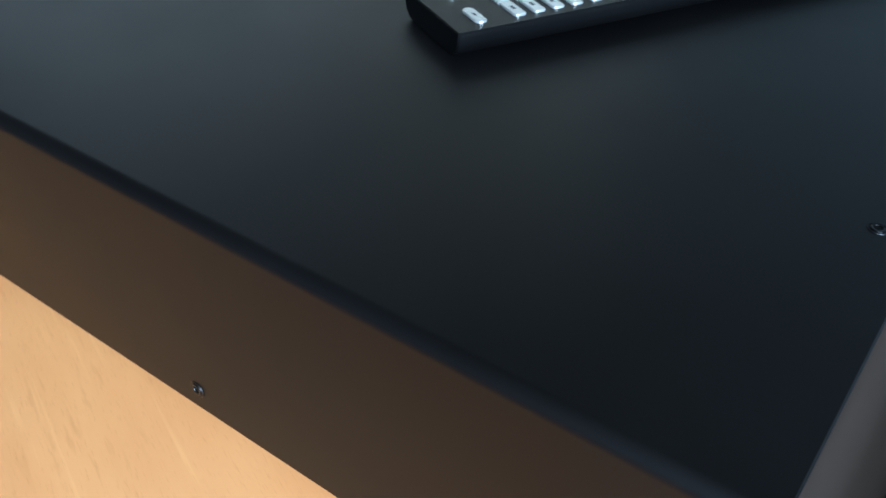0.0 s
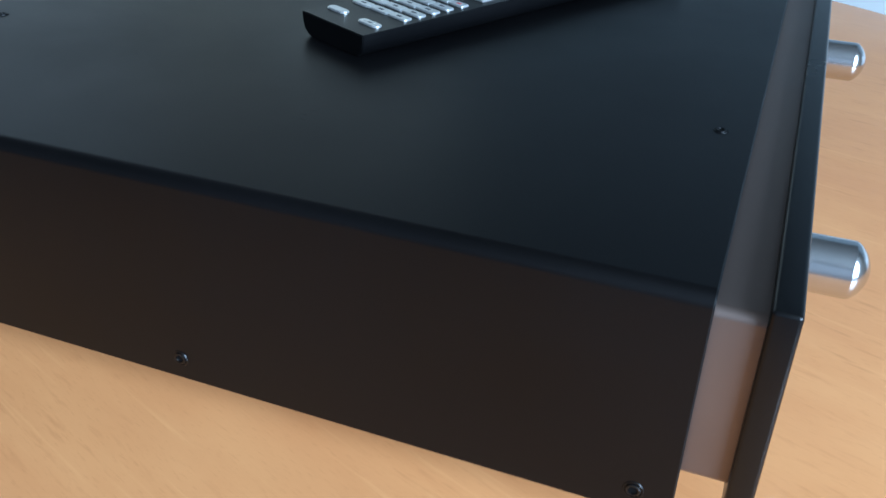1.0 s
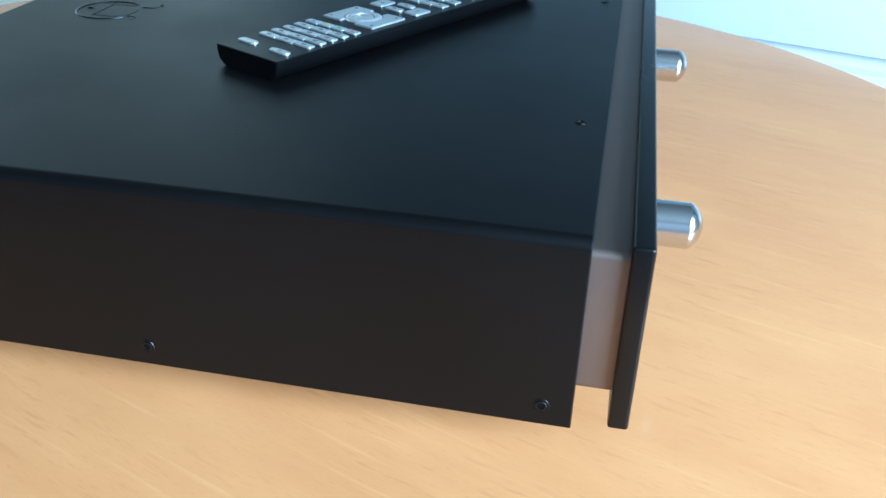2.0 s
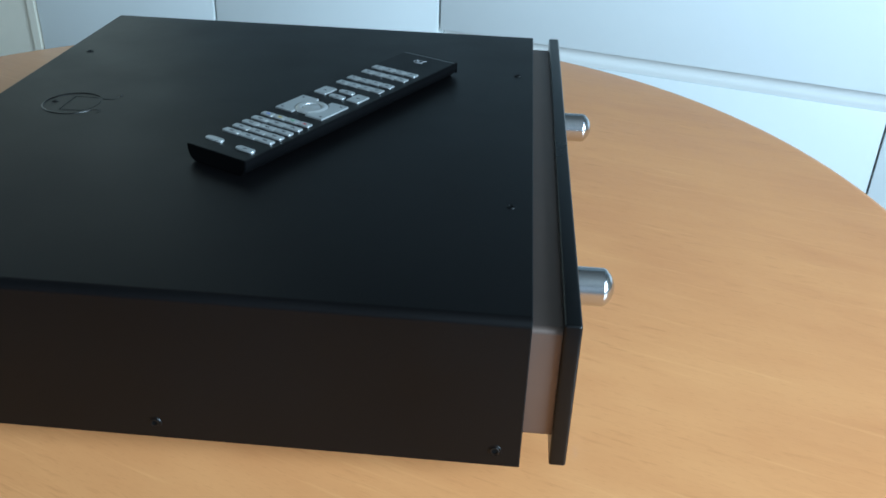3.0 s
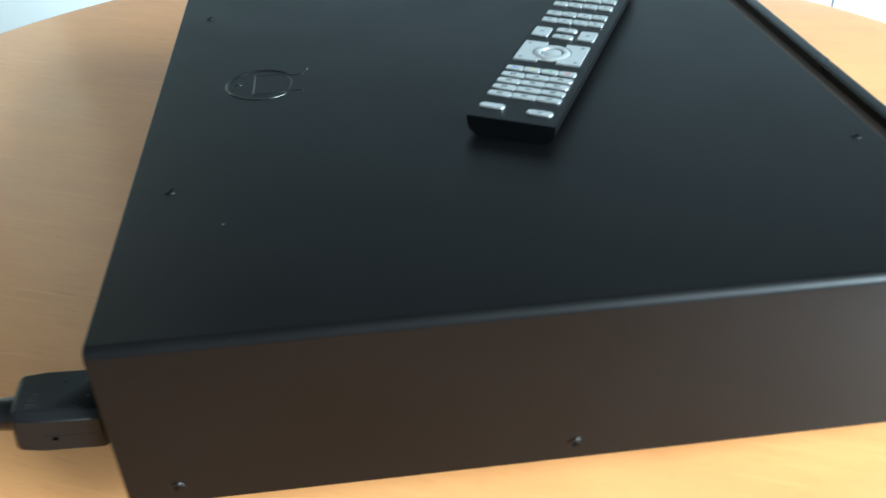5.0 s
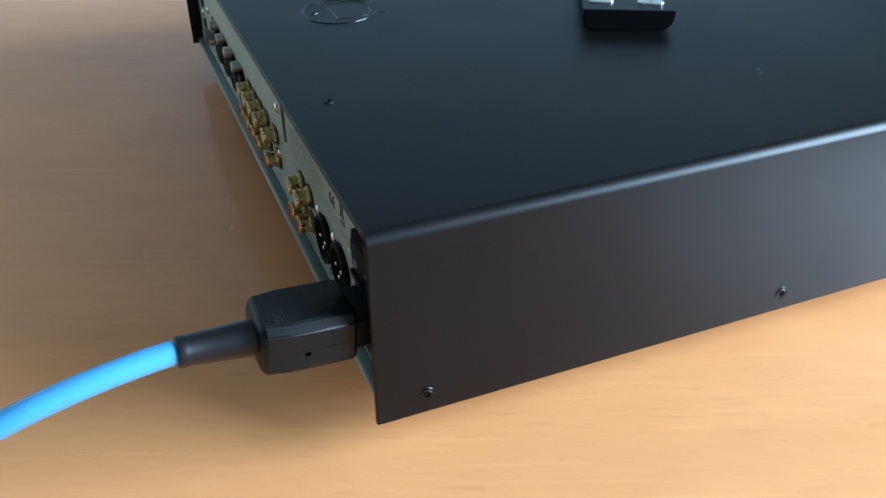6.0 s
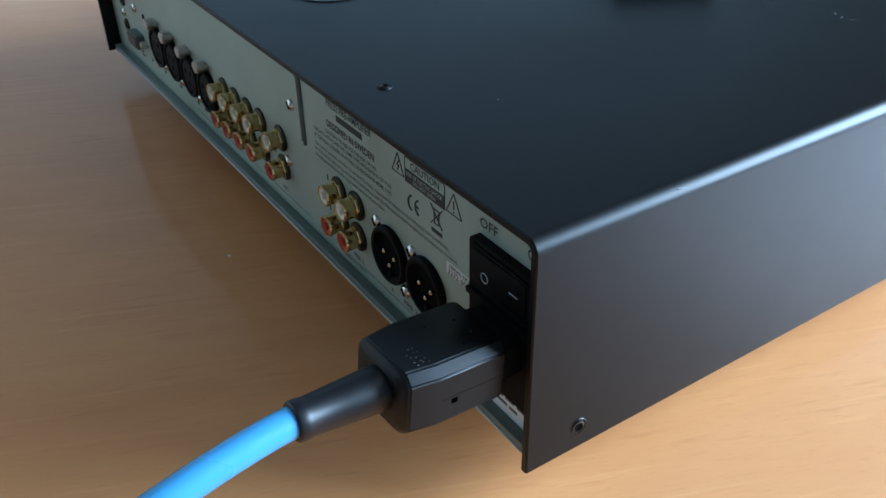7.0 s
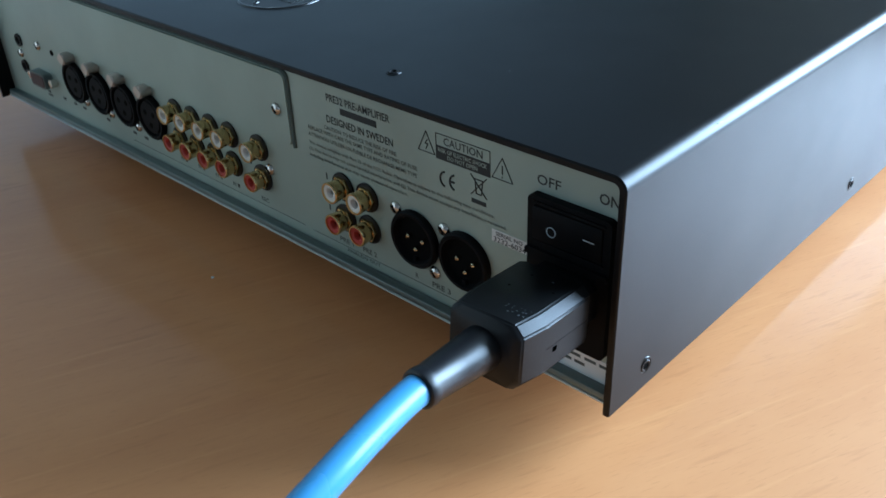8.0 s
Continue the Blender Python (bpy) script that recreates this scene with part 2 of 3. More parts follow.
def prism(outline, depth, m=None, bm=None):
    """An outline in the local xy plane, extruded along local z."""
    bm = bm or bmesh.new()
    m = m or Matrix()
    lo = [bm.verts.new(m @ Vector((x, y, 0))) for x, y in outline]
    hi = [bm.verts.new(m @ Vector((x, y, depth))) for x, y in outline]
    n = len(outline)
    bm.faces.new(lo[::-1])
    bm.faces.new(hi)
    for i in range(n):
        j = (i + 1) % n
        bm.faces.new((lo[i], lo[j], hi[j], hi[i]))
    return bm


def rounded(x0, y0, x1, y1, r, n=5):
    out = []
    for cx, cy, a in ((x1 - r, y1 - r, 0), (x0 + r, y1 - r, 90), (x0 + r, y0 + r, 180), (x1 - r, y0 + r, 270)):
        for i in range(n + 1):
            t = radians(a + 90 * i / n)
            out.append((cx + r * math.cos(t), cy + r * math.sin(t)))
    return out


def tube(points, radius, segs=10, closed=False, bm=None):
    """A round rod along a line of points; radius may change from point to point."""
    bm = bm or bmesh.new()
    pts = [Vector(p) for p in points]
    n = len(pts)
    rad = radius if isinstance(radius, (list, tuple)) else [radius] * n
    rings, ref = [], None
    for i, p in enumerate(pts):
        if closed:
            d = (pts[(i + 1) % n] - pts[i - 1]).normalized()
        else:
            d = (pts[min(i + 1, n - 1)] - pts[max(i - 1, 0)]).normalized()
        if ref is None:
            ref = d.orthogonal().normalized()
        ref = (ref - d * ref.dot(d)).normalized()
        side = d.cross(ref)
        rings.append([bm.verts.new(p + rad[i] * (math.cos(2 * math.pi * k / segs) * ref + math.sin(2 * math.pi * k / segs) * side)) for k in range(segs)])
    for i in range(n if closed else n - 1):
        a, b = rings[i], rings[(i + 1) % n]
        for k in range(segs):
            j = (k + 1) % segs
            bm.faces.new((a[k], a[j], b[j], b[k]))
    if not closed:
        bm.faces.new(rings[0][::-1])
        bm.faces.new(rings[-1])
    return bm


# ---- the room ----
def structure(name, lo, hi, material, label, category, bevel=0.0):
    ob = part(name, box(lo, hi, bevel), material, None, "", ROOM.copy())
    return tagged(ob, label, category, kind="structure")


T = 0.12
structure("floor", (U0 - T, V0 - T, FLOOR - 0.1), (U1 + T, V1 + T, FLOOR), FLOORWOOD, "dark brown wooden floor of the room", "floor")
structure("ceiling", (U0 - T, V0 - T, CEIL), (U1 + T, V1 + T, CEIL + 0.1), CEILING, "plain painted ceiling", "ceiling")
# Unseen wall in two tones: dark to limit fill, pale to brighten cover reflections.
structure("wall_west", (U0 - T, V0, FLOOR), (U0, 0.10, CEIL), WALL_MID, "unseen side wall, kept dark to limit fill light", "wall")
structure("wall_west_corner", (U0 - T, 0.10, FLOOR), (U0, V1, CEIL), WALL_PALE, "unseen pale wall half, added to brighten reflections in the cover", "wall")
structure("wall_north", (-1.8085, V1, FLOOR), (U1 + T, V1 + T, CEIL), WALL_DARK, "plain blue-grey painted wall above the cabinets", "wall")
structure("wall_north_left", (U0 - T, CAB_V + 0.006, FLOOR), (-1.8085, V1 + T, CEIL), WALL, "plain white painted wall beside the cabinets", "wall")
structure("wall_south", (U0 - T, V0 - T, FLOOR), (U1 + T, V0, CEIL), WALL_SOUTH, "plain grey painted wall", "wall")
_bm = bmesh.new()
for lo, hi in (((U1, V0, FLOOR), (U1 + T, V1, WIN[2])), ((U1, V0, WIN[3]), (U1 + T, V1, CEIL)),
               ((U1, V0, WIN[2]), (U1 + T, WIN[0], WIN[3])), ((U1, WIN[1], WIN[2]), (U1 + T, V1, WIN[3]))):
    box(lo, hi, 0, 2, _bm)
tagged(part("wall_east", _bm, WALL, None, "", ROOM.copy()), "white painted wall with a wide window opening", "wall", kind="structure")

# ---- white fitted cabinets ----


def front(u0, u1, z0, z1, parent, name, label=""):
    return part(name, box((u0, 0, z0), (u1, 0.019, z1), 0.0018, 2), LACQUER, parent, label)


def base_cabinet(u0, u1, top):
    ob = thing("base_cabinet", ROOM @ shift(u0, CAB_V, FLOOR), "white lacquered base cabinet with a flush handleless door", "cabinet", "white fitted cabinets")
    w, h = u1 - u0, top - FLOOR
    part("body", box((0.001, 0.021, 0), (w - 0.001, 0.58, h)), LACQUER, ob)
    front(0.0038, w - 0.0038, 0.06, h - 0.003, ob, "door")
    return ob


def drawer_unit(u0, u1, top):
    ob = thing("drawer_unit", ROOM @ shift(u0, CAB_V, FLOOR), "white lacquered drawer unit with a recessed grip channel", "drawer unit", "white fitted cabinets")
    w, h = u1 - u0, top - FLOOR
    z0, z1 = -0.2531 - FLOOR, -0.2213 - FLOOR
    part("body", box((0.001, 0.045, 0), (w - 0.001, 0.58, h)), LACQUER, ob)
    front(0.002, w - 0.002, z1, h - 0.003, ob, "drawer_front")
    front(0.002, w - 0.002, 0.06, z0 - 0.0006, ob, "drawer_front")
    # hollow grip channel between the fronts
    curve = [(0.0195, z0 - 0.012), (0.0195, z0 - 0.0002), (0.0030, z0 - 0.0002), (0.0040, z0 + 0.0006), (0.0120, z0 + 0.0022), (0.0200, z0 + 0.0060), (0.0260, z0 + 0.0115), (0.0300, z0 + 0.0190), (0.0315, z1 + 0.012), (0.0445, z1 + 0.012), (0.0445, z0 - 0.012)]
    m = Matrix(((0, 0, 1, 0), (1, 0, 0, 0), (0, 1, 0, 0), (0, 0, 0, 1)))
    part("grip_channel", prism(curve, w - 0.002, shift(0.001, 0, 0) @ m), PROFILE, ob, "off-white hollow grip profile")
    return ob


base_cabinet(-1.7800, -1.2174, 0.16)
base_cabinet(-1.2174, -0.6416, 0.16)
drawer_unit(-0.6416, 0.2619, 0.16)
drawer_unit(0.2619, 1.1654, 0.16)
structure("trim", (-1.806, CAB_V - 0.004, FLOOR), (-1.782, CAB_V + 0.58, 0.16), WALL, "narrow off-white end panel beside the cabinets", "trim")

# ---- table ----
TC, TR = Vector((-0.2040, 0.2515, 0)), 0.507
table = thing("round_table", shift(TC.x, TC.y, FLOOR), "round table with a varnished beech veneer top", "table")
_h = -FLOOR
part("tabletop", lathe([(0, _h - 0.026), (TR - 0.012, _h - 0.026), (TR - 0.003, _h - 0.022), (TR, _h - 0.014), (TR, _h - 0.008), (TR - 0.0015, _h - 0.003), (TR - 0.005, _h - 0.0006), (TR - 0.009, _h), (0, _h)], 160), BEECH, table)
part("column", lathe([(0, 0.03), (0.05, 0.03), (0.042, 0.06), (0.042, _h - 0.05), (0.10, _h - 0.0262), (0, _h - 0.0262)], 40), BEECH, table)
part("foot", lathe([(0, 0), (0.27, 0), (0.275, 0.006), (0.26, 0.02), (0.06, 0.032), (0, 0.032)], 64), BEECH, table)

# ---- amplifier ----
# front at x = 0.020, back at x = -0.3555, near side at y = 0, far side at y = 0.430, top at z = 0.0993
AB = Vector((-0.165, 0.215, 0.0))
amp = thing("preamplifier", Matrix.Translation(AB), "black anodised preamplifier with two silver knobs, on a table", "amplifier")
OFF = Matrix.Translation(-AB)
CX0, CX1, CW, CZ0, CZ1, CT = -0.3555, 0.0, 0.430, 0.017, 0.0993, 0.0022


def amp_part(name, bm, material, label="", parent=None):
    bm.transform(OFF)
    return part(name, bm, material, parent or amp, label)


def amp_at(x, y, z, rx=0, ry=0, rz=0):
    return OFF @ pose(x, y, z, rx, ry, rz)


def u_outline(r, inset):
    """Outline of the folded cover in (y, z): one run outside, one inside."""
    y0, y1, z1 = inset, CW - inset, CZ1 - inset
    pts = [(y0, CZ0)]
    for i in range(9):
        a = radians(180 - 90 * i / 8)
        pts.append((y0 + r + r * math.cos(a), z1 - r + r * math.sin(a)))
    for i in range(9):
        a = radians(90 - 90 * i / 8)
        pts.append((y1 - r + r * math.cos(a), z1 - r + r * math.sin(a)))
    pts.append((y1, CZ0))
    return pts


def folded_cover():
    bm = bmesh.new()
    out, inn = u_outline(0.0045, 0), u_outline(0.0023, CT)
    c = 0.0005                                     # broken edge of the sheet
    rows = []
    for x, ins in ((CX0, 1), (CX0 + c, 0), (CX1 - c, 0), (CX1, 1)):
        ring = []
        o = u_outline(0.0045 - c * ins, c * ins)
        for y, z in o:
            ring.append(bm.verts.new((x, y, z)))
        rows.append(ring)
    inner = [[bm.verts.new((x, y, z)) for y, z in inn] for x in (CX0, CX1)]
    n = len(out)
    for a, b in zip(rows, rows[1:]):
        for i in range(n - 1):
            bm.faces.new((a[i], b[i], b[i + 1], a[i + 1]))
    for i in range(n - 1):
        bm.faces.new((inner[0][i], inner[0][i + 1], inner[1][i + 1], inner[1][i]))
        bm.faces.new((rows[0][i], rows[0][i + 1], inner[0][i + 1], inner[0][i]))
        bm.faces.new((rows[-1][i], inner[1][i], inner[1][i + 1], rows[-1][i + 1]))
    for k in (0, n - 1):
        loop = [r[k] for r in rows] + [inner[1][k], inner[0][k]]
        bm.faces.new(loop if k else loop[::-1])
    bmesh.ops.recalc_face_normals(bm, faces=bm.faces)
    return bm


cover = amp_part("cover", folded_cover(), BLACK, "folded black anodised aluminium cover with an embossed emblem")

# socket screws of the cover
def screw_meshes(s, finish):
    head = lathe([(0.0016 * s, 0.0002), (0.0017 * s, 0.0005), (0.0023 * s, 0.0006), (0.0027 * s, 0.0004), (0.0028 * s, 0.00005)], 22)
    hole = lathe([(0, 0.00012), (0.0016 * s, 0.0002)], 6)
    ring = lathe([(0.0031 * s, 0.00004), (0.0032 * s, 0.00028), (0.0036 * s, 0.00028), (0.0038 * s, 0.00004)], 24)
    made = []
    for nm, bm, mt in (("screw_head", head, finish), ("screw_hole", hole, DARK), ("screw_ring", ring, finish)):
        me = link_mesh(nm, bm, mt)
        smooth_by_angle(me)
        made.append(me)
    return made


SIDE_SCREW, TOP_SCREW = screw_meshes(0.86, BLACK_GLOSS), screw_meshes(0.74, BLACK)


def screw_on_cover(meshes, at):
    ob = part("screw", meshes[0], None, amp, "small black socket screw", at)
    part("socket", meshes[1], None, ob)
    part("countersink", meshes[2], None, ob)


for x in (-0.0120, -0.1738, -0.3361):
    screw_on_cover(SIDE_SCREW, amp_at(x, 0, 0.0259, 90, 0, 20 * x))
for x, y in ((-0.0118, 0.1072), (-0.0114, 0.3240), (-0.3370, 0.1068), (-0.3370, 0.3240)):
    screw_on_cover(TOP_SCREW, amp_at(x, y, CZ1))

# emblem: a round outline with a tail, a stem and an inner loop
def smooth_line(pts, n=8, closed=False):
    pts = [Vector(p) for p in pts]
    k = len(pts)
    out = []
    for i in range(k if closed else k - 1):
        p0 = pts[(i - 1) % k] if closed or i else pts[0]
        p1, p2 = pts[i], pts[(i + 1) % k]
        p3 = pts[(i + 2) % k] if closed or i + 2 < k else pts[-1]
        for j in range(n):
            t = j / n
            out.append(0.5 * ((2 * p1) + (p2 - p0) * t + (2 * p0 - 5 * p1 + 4 * p2 - p3) * t * t + (3 * p1 - p0 - 3 * p2 + p3) * t ** 3))
    if not closed:
        out.append(pts[-1])
    return out


EZ = CZ1 - 0.0003
ec = Vector((-0.3003, 0.2158, EZ))
_bm = bmesh.new()
body_line = [ec + Vector((0.0190 * math.cos(radians(a)), 0.0188 * math.sin(radians(a)), 0)) for a in range(34, 331, 8)]
upper = smooth_line([body_line[0]] + [ec + Vector(p) for p in ((0.0190, 0.0108, 0), (0.0222, 0.0112, 0), (0.0238, 0.0135, 0), (0.0247, 0.0176, 0))], 5)
lower = smooth_line([body_line[-1]] + [ec + Vector(p) for p in ((0.0188, -0.0092, 0), (0.0222, -0.0098, 0), (0.0224, -0.0130, 0), (0.0208, -0.0166, 0))], 5)
line = upper[::-1] + body_line[1:-1] + lower
tube(line, [0.00035 + 0.00055 * math.sin(math.pi * i / (len(line) - 1)) for i in range(len(line))], 10, False, _bm)
emblem = amp_part("emblem", _bm, EMBLEM, "embossed glossy black round emblem")
stem = [ec + Vector((-0.0040, y, 0)) for y in (-0.0122, -0.006, 0, 0.006, 0.0122)]
amp_part("stem", tube(stem, 0.00060, 8), EMBLEM, "", emblem)
loop = smooth_line([ec + Vector(p) for p in ((-0.0040, 0.0122, 0), (0.006, 0.0122, 0), (0.0120, 0.0112, 0), (0.0158, 0.005, 0), (0.0162, -0.002, 0), (0.0140, -0.0088, 0), (0.0095, -0.0118, 0), (-0.0040, -0.0122, 0))], 5)
amp_part("loop", tube(loop, 0.00048, 8), EMBLEM, "", emblem)
amp_part("eye", tube([ec + Vector((-0.0154, 0.0002, 0)), ec + Vector((-0.0130, 0.0011, 0)), ec + Vector((-0.0104, 0.0016, 0))], [0.0003, 0.0012, 0.0004], 12), EMBLEM, "", emblem)
amp_part("tail_end", lathe([(0, 0.0011), (0.0007, 0.0009), (0.0011, 0.0003), (0.0012, -0.0002)], 16, None, Matrix.Translation(ec + Vector((0.0247, 0.0178, 0)))), EMBLEM, "", emblem)

# small handling marks on the cover
amp_part("scuff", tube(smooth_line([(-0.3052, 0.0013, 0.0980), (-0.3037, 0.0012, 0.0978), (-0.3022, 0.0011, 0.0975)], 3), 0.00018, 6), BLACK_GLOSS, "small scuff on the cover edge")

for (x, y), (dx, dy) in (((-0.1507, 0.0647), (0.0010, 0.0002)), ((-0.1527, 0.0605), (0.0012, 0.0001)), ((-0.1509, 0.0563), (0.0016, -0.0004))):
    amp_part("scratch", tube([(x - dx, y - dy, CZ1), (x, y, CZ1 + 0.00003), (x + dx, y + dy, CZ1)], 0.00006, 5), BLACK, "fine scratch on the cover")

amp_part("dust_speck", lathe([(0, 0.0002), (0.00018, 0.00015), (0.00028, 0)], 7, None, shift(-0.3115, 0.0760, CZ1)), DUST, "tiny grey dust speck")

# inner chassis behind the front plate, front plate, knobs
ring = rounded(0.0042, 0.0330, CW - 0.0140, 0.0932, 0.0032, 6)
YZ = Matrix(((0, 0, 1, 0), (1, 0, 0, 0), (0, 1, 0, 0), (0, 0, 0, 1)))      # local (x, y, z) to world (y, z, x)
amp_part("front_chassis", prism(ring, 0.034, shift(-0.020, 0, 0) @ YZ), TITAN, "grey anodised aluminium band behind the front plate")
_bm = box((0.0134, 0.0, 0.0196), (0.0213, CW, 0.0986), 0.0013, 4)
amp_part("front_plate", _bm, BLACK_GLOSS, "thick black anodised front plate")
# flat-domed end: an arc of 12.5 mm radius that meets the cylinder in a crisp edge
KNOB = [(0, 0.0004), (0.0100, 0.0004), (0.0105, 0.0010), (0.0105, 0.0201), (0.0103, 0.0205)]
KNOB += [(0.01252 * math.sin(radians(a)), 0.0262 - 0.01252 * (1 - math.cos(radians(a)))) for a in (54, 48, 42, 36, 30, 24, 18, 12, 6)] + [(0, 0.0262)]
_knob = link_mesh("knob", lathe(KNOB, 64), ALU)
smooth_by_angle(_knob, 24)
for y in (0.0985, 0.3310):
    part("knob", _knob, None, amp, "turned silver aluminium knob", amp_at(0.0205, y, 0.0592, 0, 90, 0))

# bottom tray, feet
amp_part("bottom_tray", box((-0.3498, 0.0035, 0.0178), (-0.001, CW - 0.0035, 0.0205), 0.0007, 2), PANEL_EDGE, "zinc-coloured bottom tray")
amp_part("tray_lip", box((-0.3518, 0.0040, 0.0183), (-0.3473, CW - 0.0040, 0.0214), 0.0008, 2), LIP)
# Pale strip paints the highlight along the lip's lower edge.
amp_part("tray_edge_highlight", box((-0.3522, 0.0040, 0.0178), (-0.3500, CW - 0.0040, 0.0187), 0.0003, 2), EDGE_HIGHLIGHT, "strip painted pale as the highlight on the tray edge")
_foot = link_mesh("foot", lathe([(0, 0), (0.017, 0), (0.0182, 0.0012), (0.0170, 0.0172), (0, 0.0174)], 36), RUBBER)
smooth_by_angle(_foot)
for x in (-0.303, -0.048):
    for y in (0.055, 0.375):
        part("foot", _foot, None, amp, "round black rubber foot", amp_at(x, y, 0.0001))

# ---- rear panel; the reader's right is -y ----
RX = -0.3473
panel = amp_part("rear_panel", box((RX, 0.0025, 0.0205), (RX + 0.002, CW - 0.0025, 0.0968), 0), PANEL, "grey-green painted rear panel with printed lettering")
REAR = Matrix(((0, 0, -1, 0), (-1, 0, 0, 0), (0, 1, 0, 0), (0, 0, 0, 1)))   # local x to -y, y to z, z to -x


def rear(y, z, out=0.0):
    return shift(RX - out, y, z) @ REAR


def letters(body, y0, y1, zc, height, material=None, out=0.00012, name="lettering"):
    """A printed word of the built-in font, fitted between y0 and y1 (y0 is the reader's left) at the height zc."""
    cu = bpy.data.curves.new(name, "FONT")
    cu.body, cu.resolution_u, cu.offset = body, 2, 0.012
    ob = bpy.data.objects.new(name, cu)
    me = bpy.data.meshes.new_from_object(ob)
    bpy.data.objects.remove(ob)
    co = np.empty(len(me.vertices) * 3, dtype=np.float32)
    me.vertices.foreach_get("co", co)
    co = co.reshape(-1, 3)
    lo, hi = co.min(0), co.max(0)
    bm = bmesh.new()
    bm.from_mesh(me)
    bpy.data.meshes.remove(me)
    s = Matrix.Diagonal(((y0 - y1) / (hi[0] - lo[0]), height / (hi[1] - lo[1]), 1, 1))
    bm.transform(rear(y0, zc - height / 2, out) @ s @ shift(-lo[0], -lo[1], 0))
    return amp_part(name, bm, material or INK, "", panel)


def bar(y0, y1, z0, z1, material=None, out=0.0, thick=0.00012, name="printed_bar"):
    return amp_part(name, box((RX - out - thick, y1, z0), (RX - out + 0.0001, y0, z1)), material or INK, "", panel)


letters("PRE32 PRE-AMPLIFIER", 0.1325, 0.0993, 0.0873, 0.0030)
bar(0.1253, 0.1063, 0.0822, 0.0847)
letters("DESIGNED IN SWEDEN", 0.1334, 0.0983, 0.0787, 0.0030)
for body, y0, y1, z in (("CAUTION: TO REDUCE THE RISK OF FIRE", 0.1353, 0.0970, 0.0749), ("REPLACE WITH CASE THE SAME TYPE AND RATING OF FUSE", 0.1450, 0.0871, 0.0724),
                        ("ATTENTION: UTILISER UN FUSIBLE DE RECHANGE MEME TYPE", 0.1453, 0.0873, 0.0696)):
    letters(body, y0, y1, z, 0.0016, INK_SMALL)
for body, y0, y1, z in (("This device complies with Part 15 of the FCC Rules. Operation is subject to the following two conditions:", 0.1455, 0.0526, 0.0658),
                        ("(1) This device may not cause harmful interference, and (2) This device must accept any interference received,", 0.1458, 0.0475, 0.0632),
                        ("including interference that may cause undesired operation.", 0.1459, 0.0925, 0.0605)):
    letters(body, y0, y1, z, 0.0018, INK_SMALL)


def triangle_sign(yc, w, z0, z1, mark):
    """A warning triangle drawn in line, with a flash or a stroke in it."""
    pts = [(0, z1), (w / 2, z0), (-w / 2, z0)]
    bm = bmesh.new()
    for (a, b), (c, d) in zip(pts, pts[1:] + pts[:1]):
        tube([(RX - 0.0001, yc - a, b), (RX - 0.0001, yc - c, d)], 0.00016, 5, False, bm)
    h = z1 - z0
    if mark == "flash":
        for p, q in (((0.0006, 0.62), (-0.0006, 0.40)), ((-0.0006, 0.40), (0.0007, 0.40)), ((0.0007, 0.40), (-0.0003, 0.14))):
            tube([(RX - 0.0001, yc - p[0], z0 + h * p[1]), (RX - 0.0001, yc - q[0], z0 + h * q[1])], 0.0002, 5, False, bm)
    else:
        tube([(RX - 0.0001, yc, z0 + h * 0.66), (RX - 0.0001, yc, z0 + h * 0.28)], 0.0002, 5, False, bm)
        tube([(RX - 0.0001, yc, z0 + h * 0.17), (RX - 0.0001, yc, z0 + h * 0.11)], 0.0002, 5, False, bm)
    return amp_part("warning_sign", bm, INK, "", panel)


triangle_sign(0.0821, 0.0076, 0.0803, 0.0879, "flash")
triangle_sign(0.0494, 0.0084, 0.0801, 0.0877, "stroke")
# caution box: outline, word, dark field with pale lines
_bm = bmesh.new()
for a, b in (((0.0776, 0.0885), (0.0544, 0.0885)), ((0.0544, 0.0885), (0.0544, 0.0794)), ((0.0776, 0.0794), (0.0776, 0.0885))):
    tube([(RX - 0.0001, *a), (RX - 0.0001, *b)], 0.00014, 5, False, _bm)
amp_part("caution_frame", _bm, INK, "", panel)
bar(0.0776, 0.0544, 0.0794, 0.0843)
letters("CAUTION", 0.0742, 0.0574, 0.0864, 0.0028)
letters("RISK OF ELECTRIC SHOCK", 0.0766, 0.0556, 0.0829, 0.0015, PANEL, 0.0002)
letters("DO NOT OPEN", 0.0726, 0.0596, 0.0809, 0.0015, PANEL, 0.0002)
# conformity mark: two open arcs, and a crossed-out bin
_bm = bmesh.new()
for yc in (0.0742, 0.0699):
    tube([(RX - 0.0001, yc + 0.0024 * math.cos(radians(a)) - 0.0004, 0.0726 + 0.0027 * math.sin(radians(a))) for a in range(-80, 81, 16)], 0.00035, 6, False, _bm)
tube([(RX - 0.0001, 0.0719, 0.0726), (RX - 0.0001, 0.0699, 0.0726)], 0.00035, 6, False, _bm)
amp_part("conformity_mark", _bm, INK, "", panel)
_bm = bmesh.new()
for a, b in (((0.0626, 0.0784), (0.0559, 0.0711)), ((0.0559, 0.0784), (0.0626, 0.0711)), ((0.0614, 0.0771), (0.0570, 0.0771)), ((0.0608, 0.0771), (0.0603, 0.0719)),
             ((0.0576, 0.0771), (0.0581, 0.0719)), ((0.0603, 0.0719), (0.0581, 0.0719))):
    tube([(RX - 0.0001, *a), (RX - 0.0001, *b)], 0.0002, 5, False, _bm)
amp_part("bin_sign", _bm, INK, "", panel)
bar(0.0624, 0.0562, 0.0682, 0.0697)
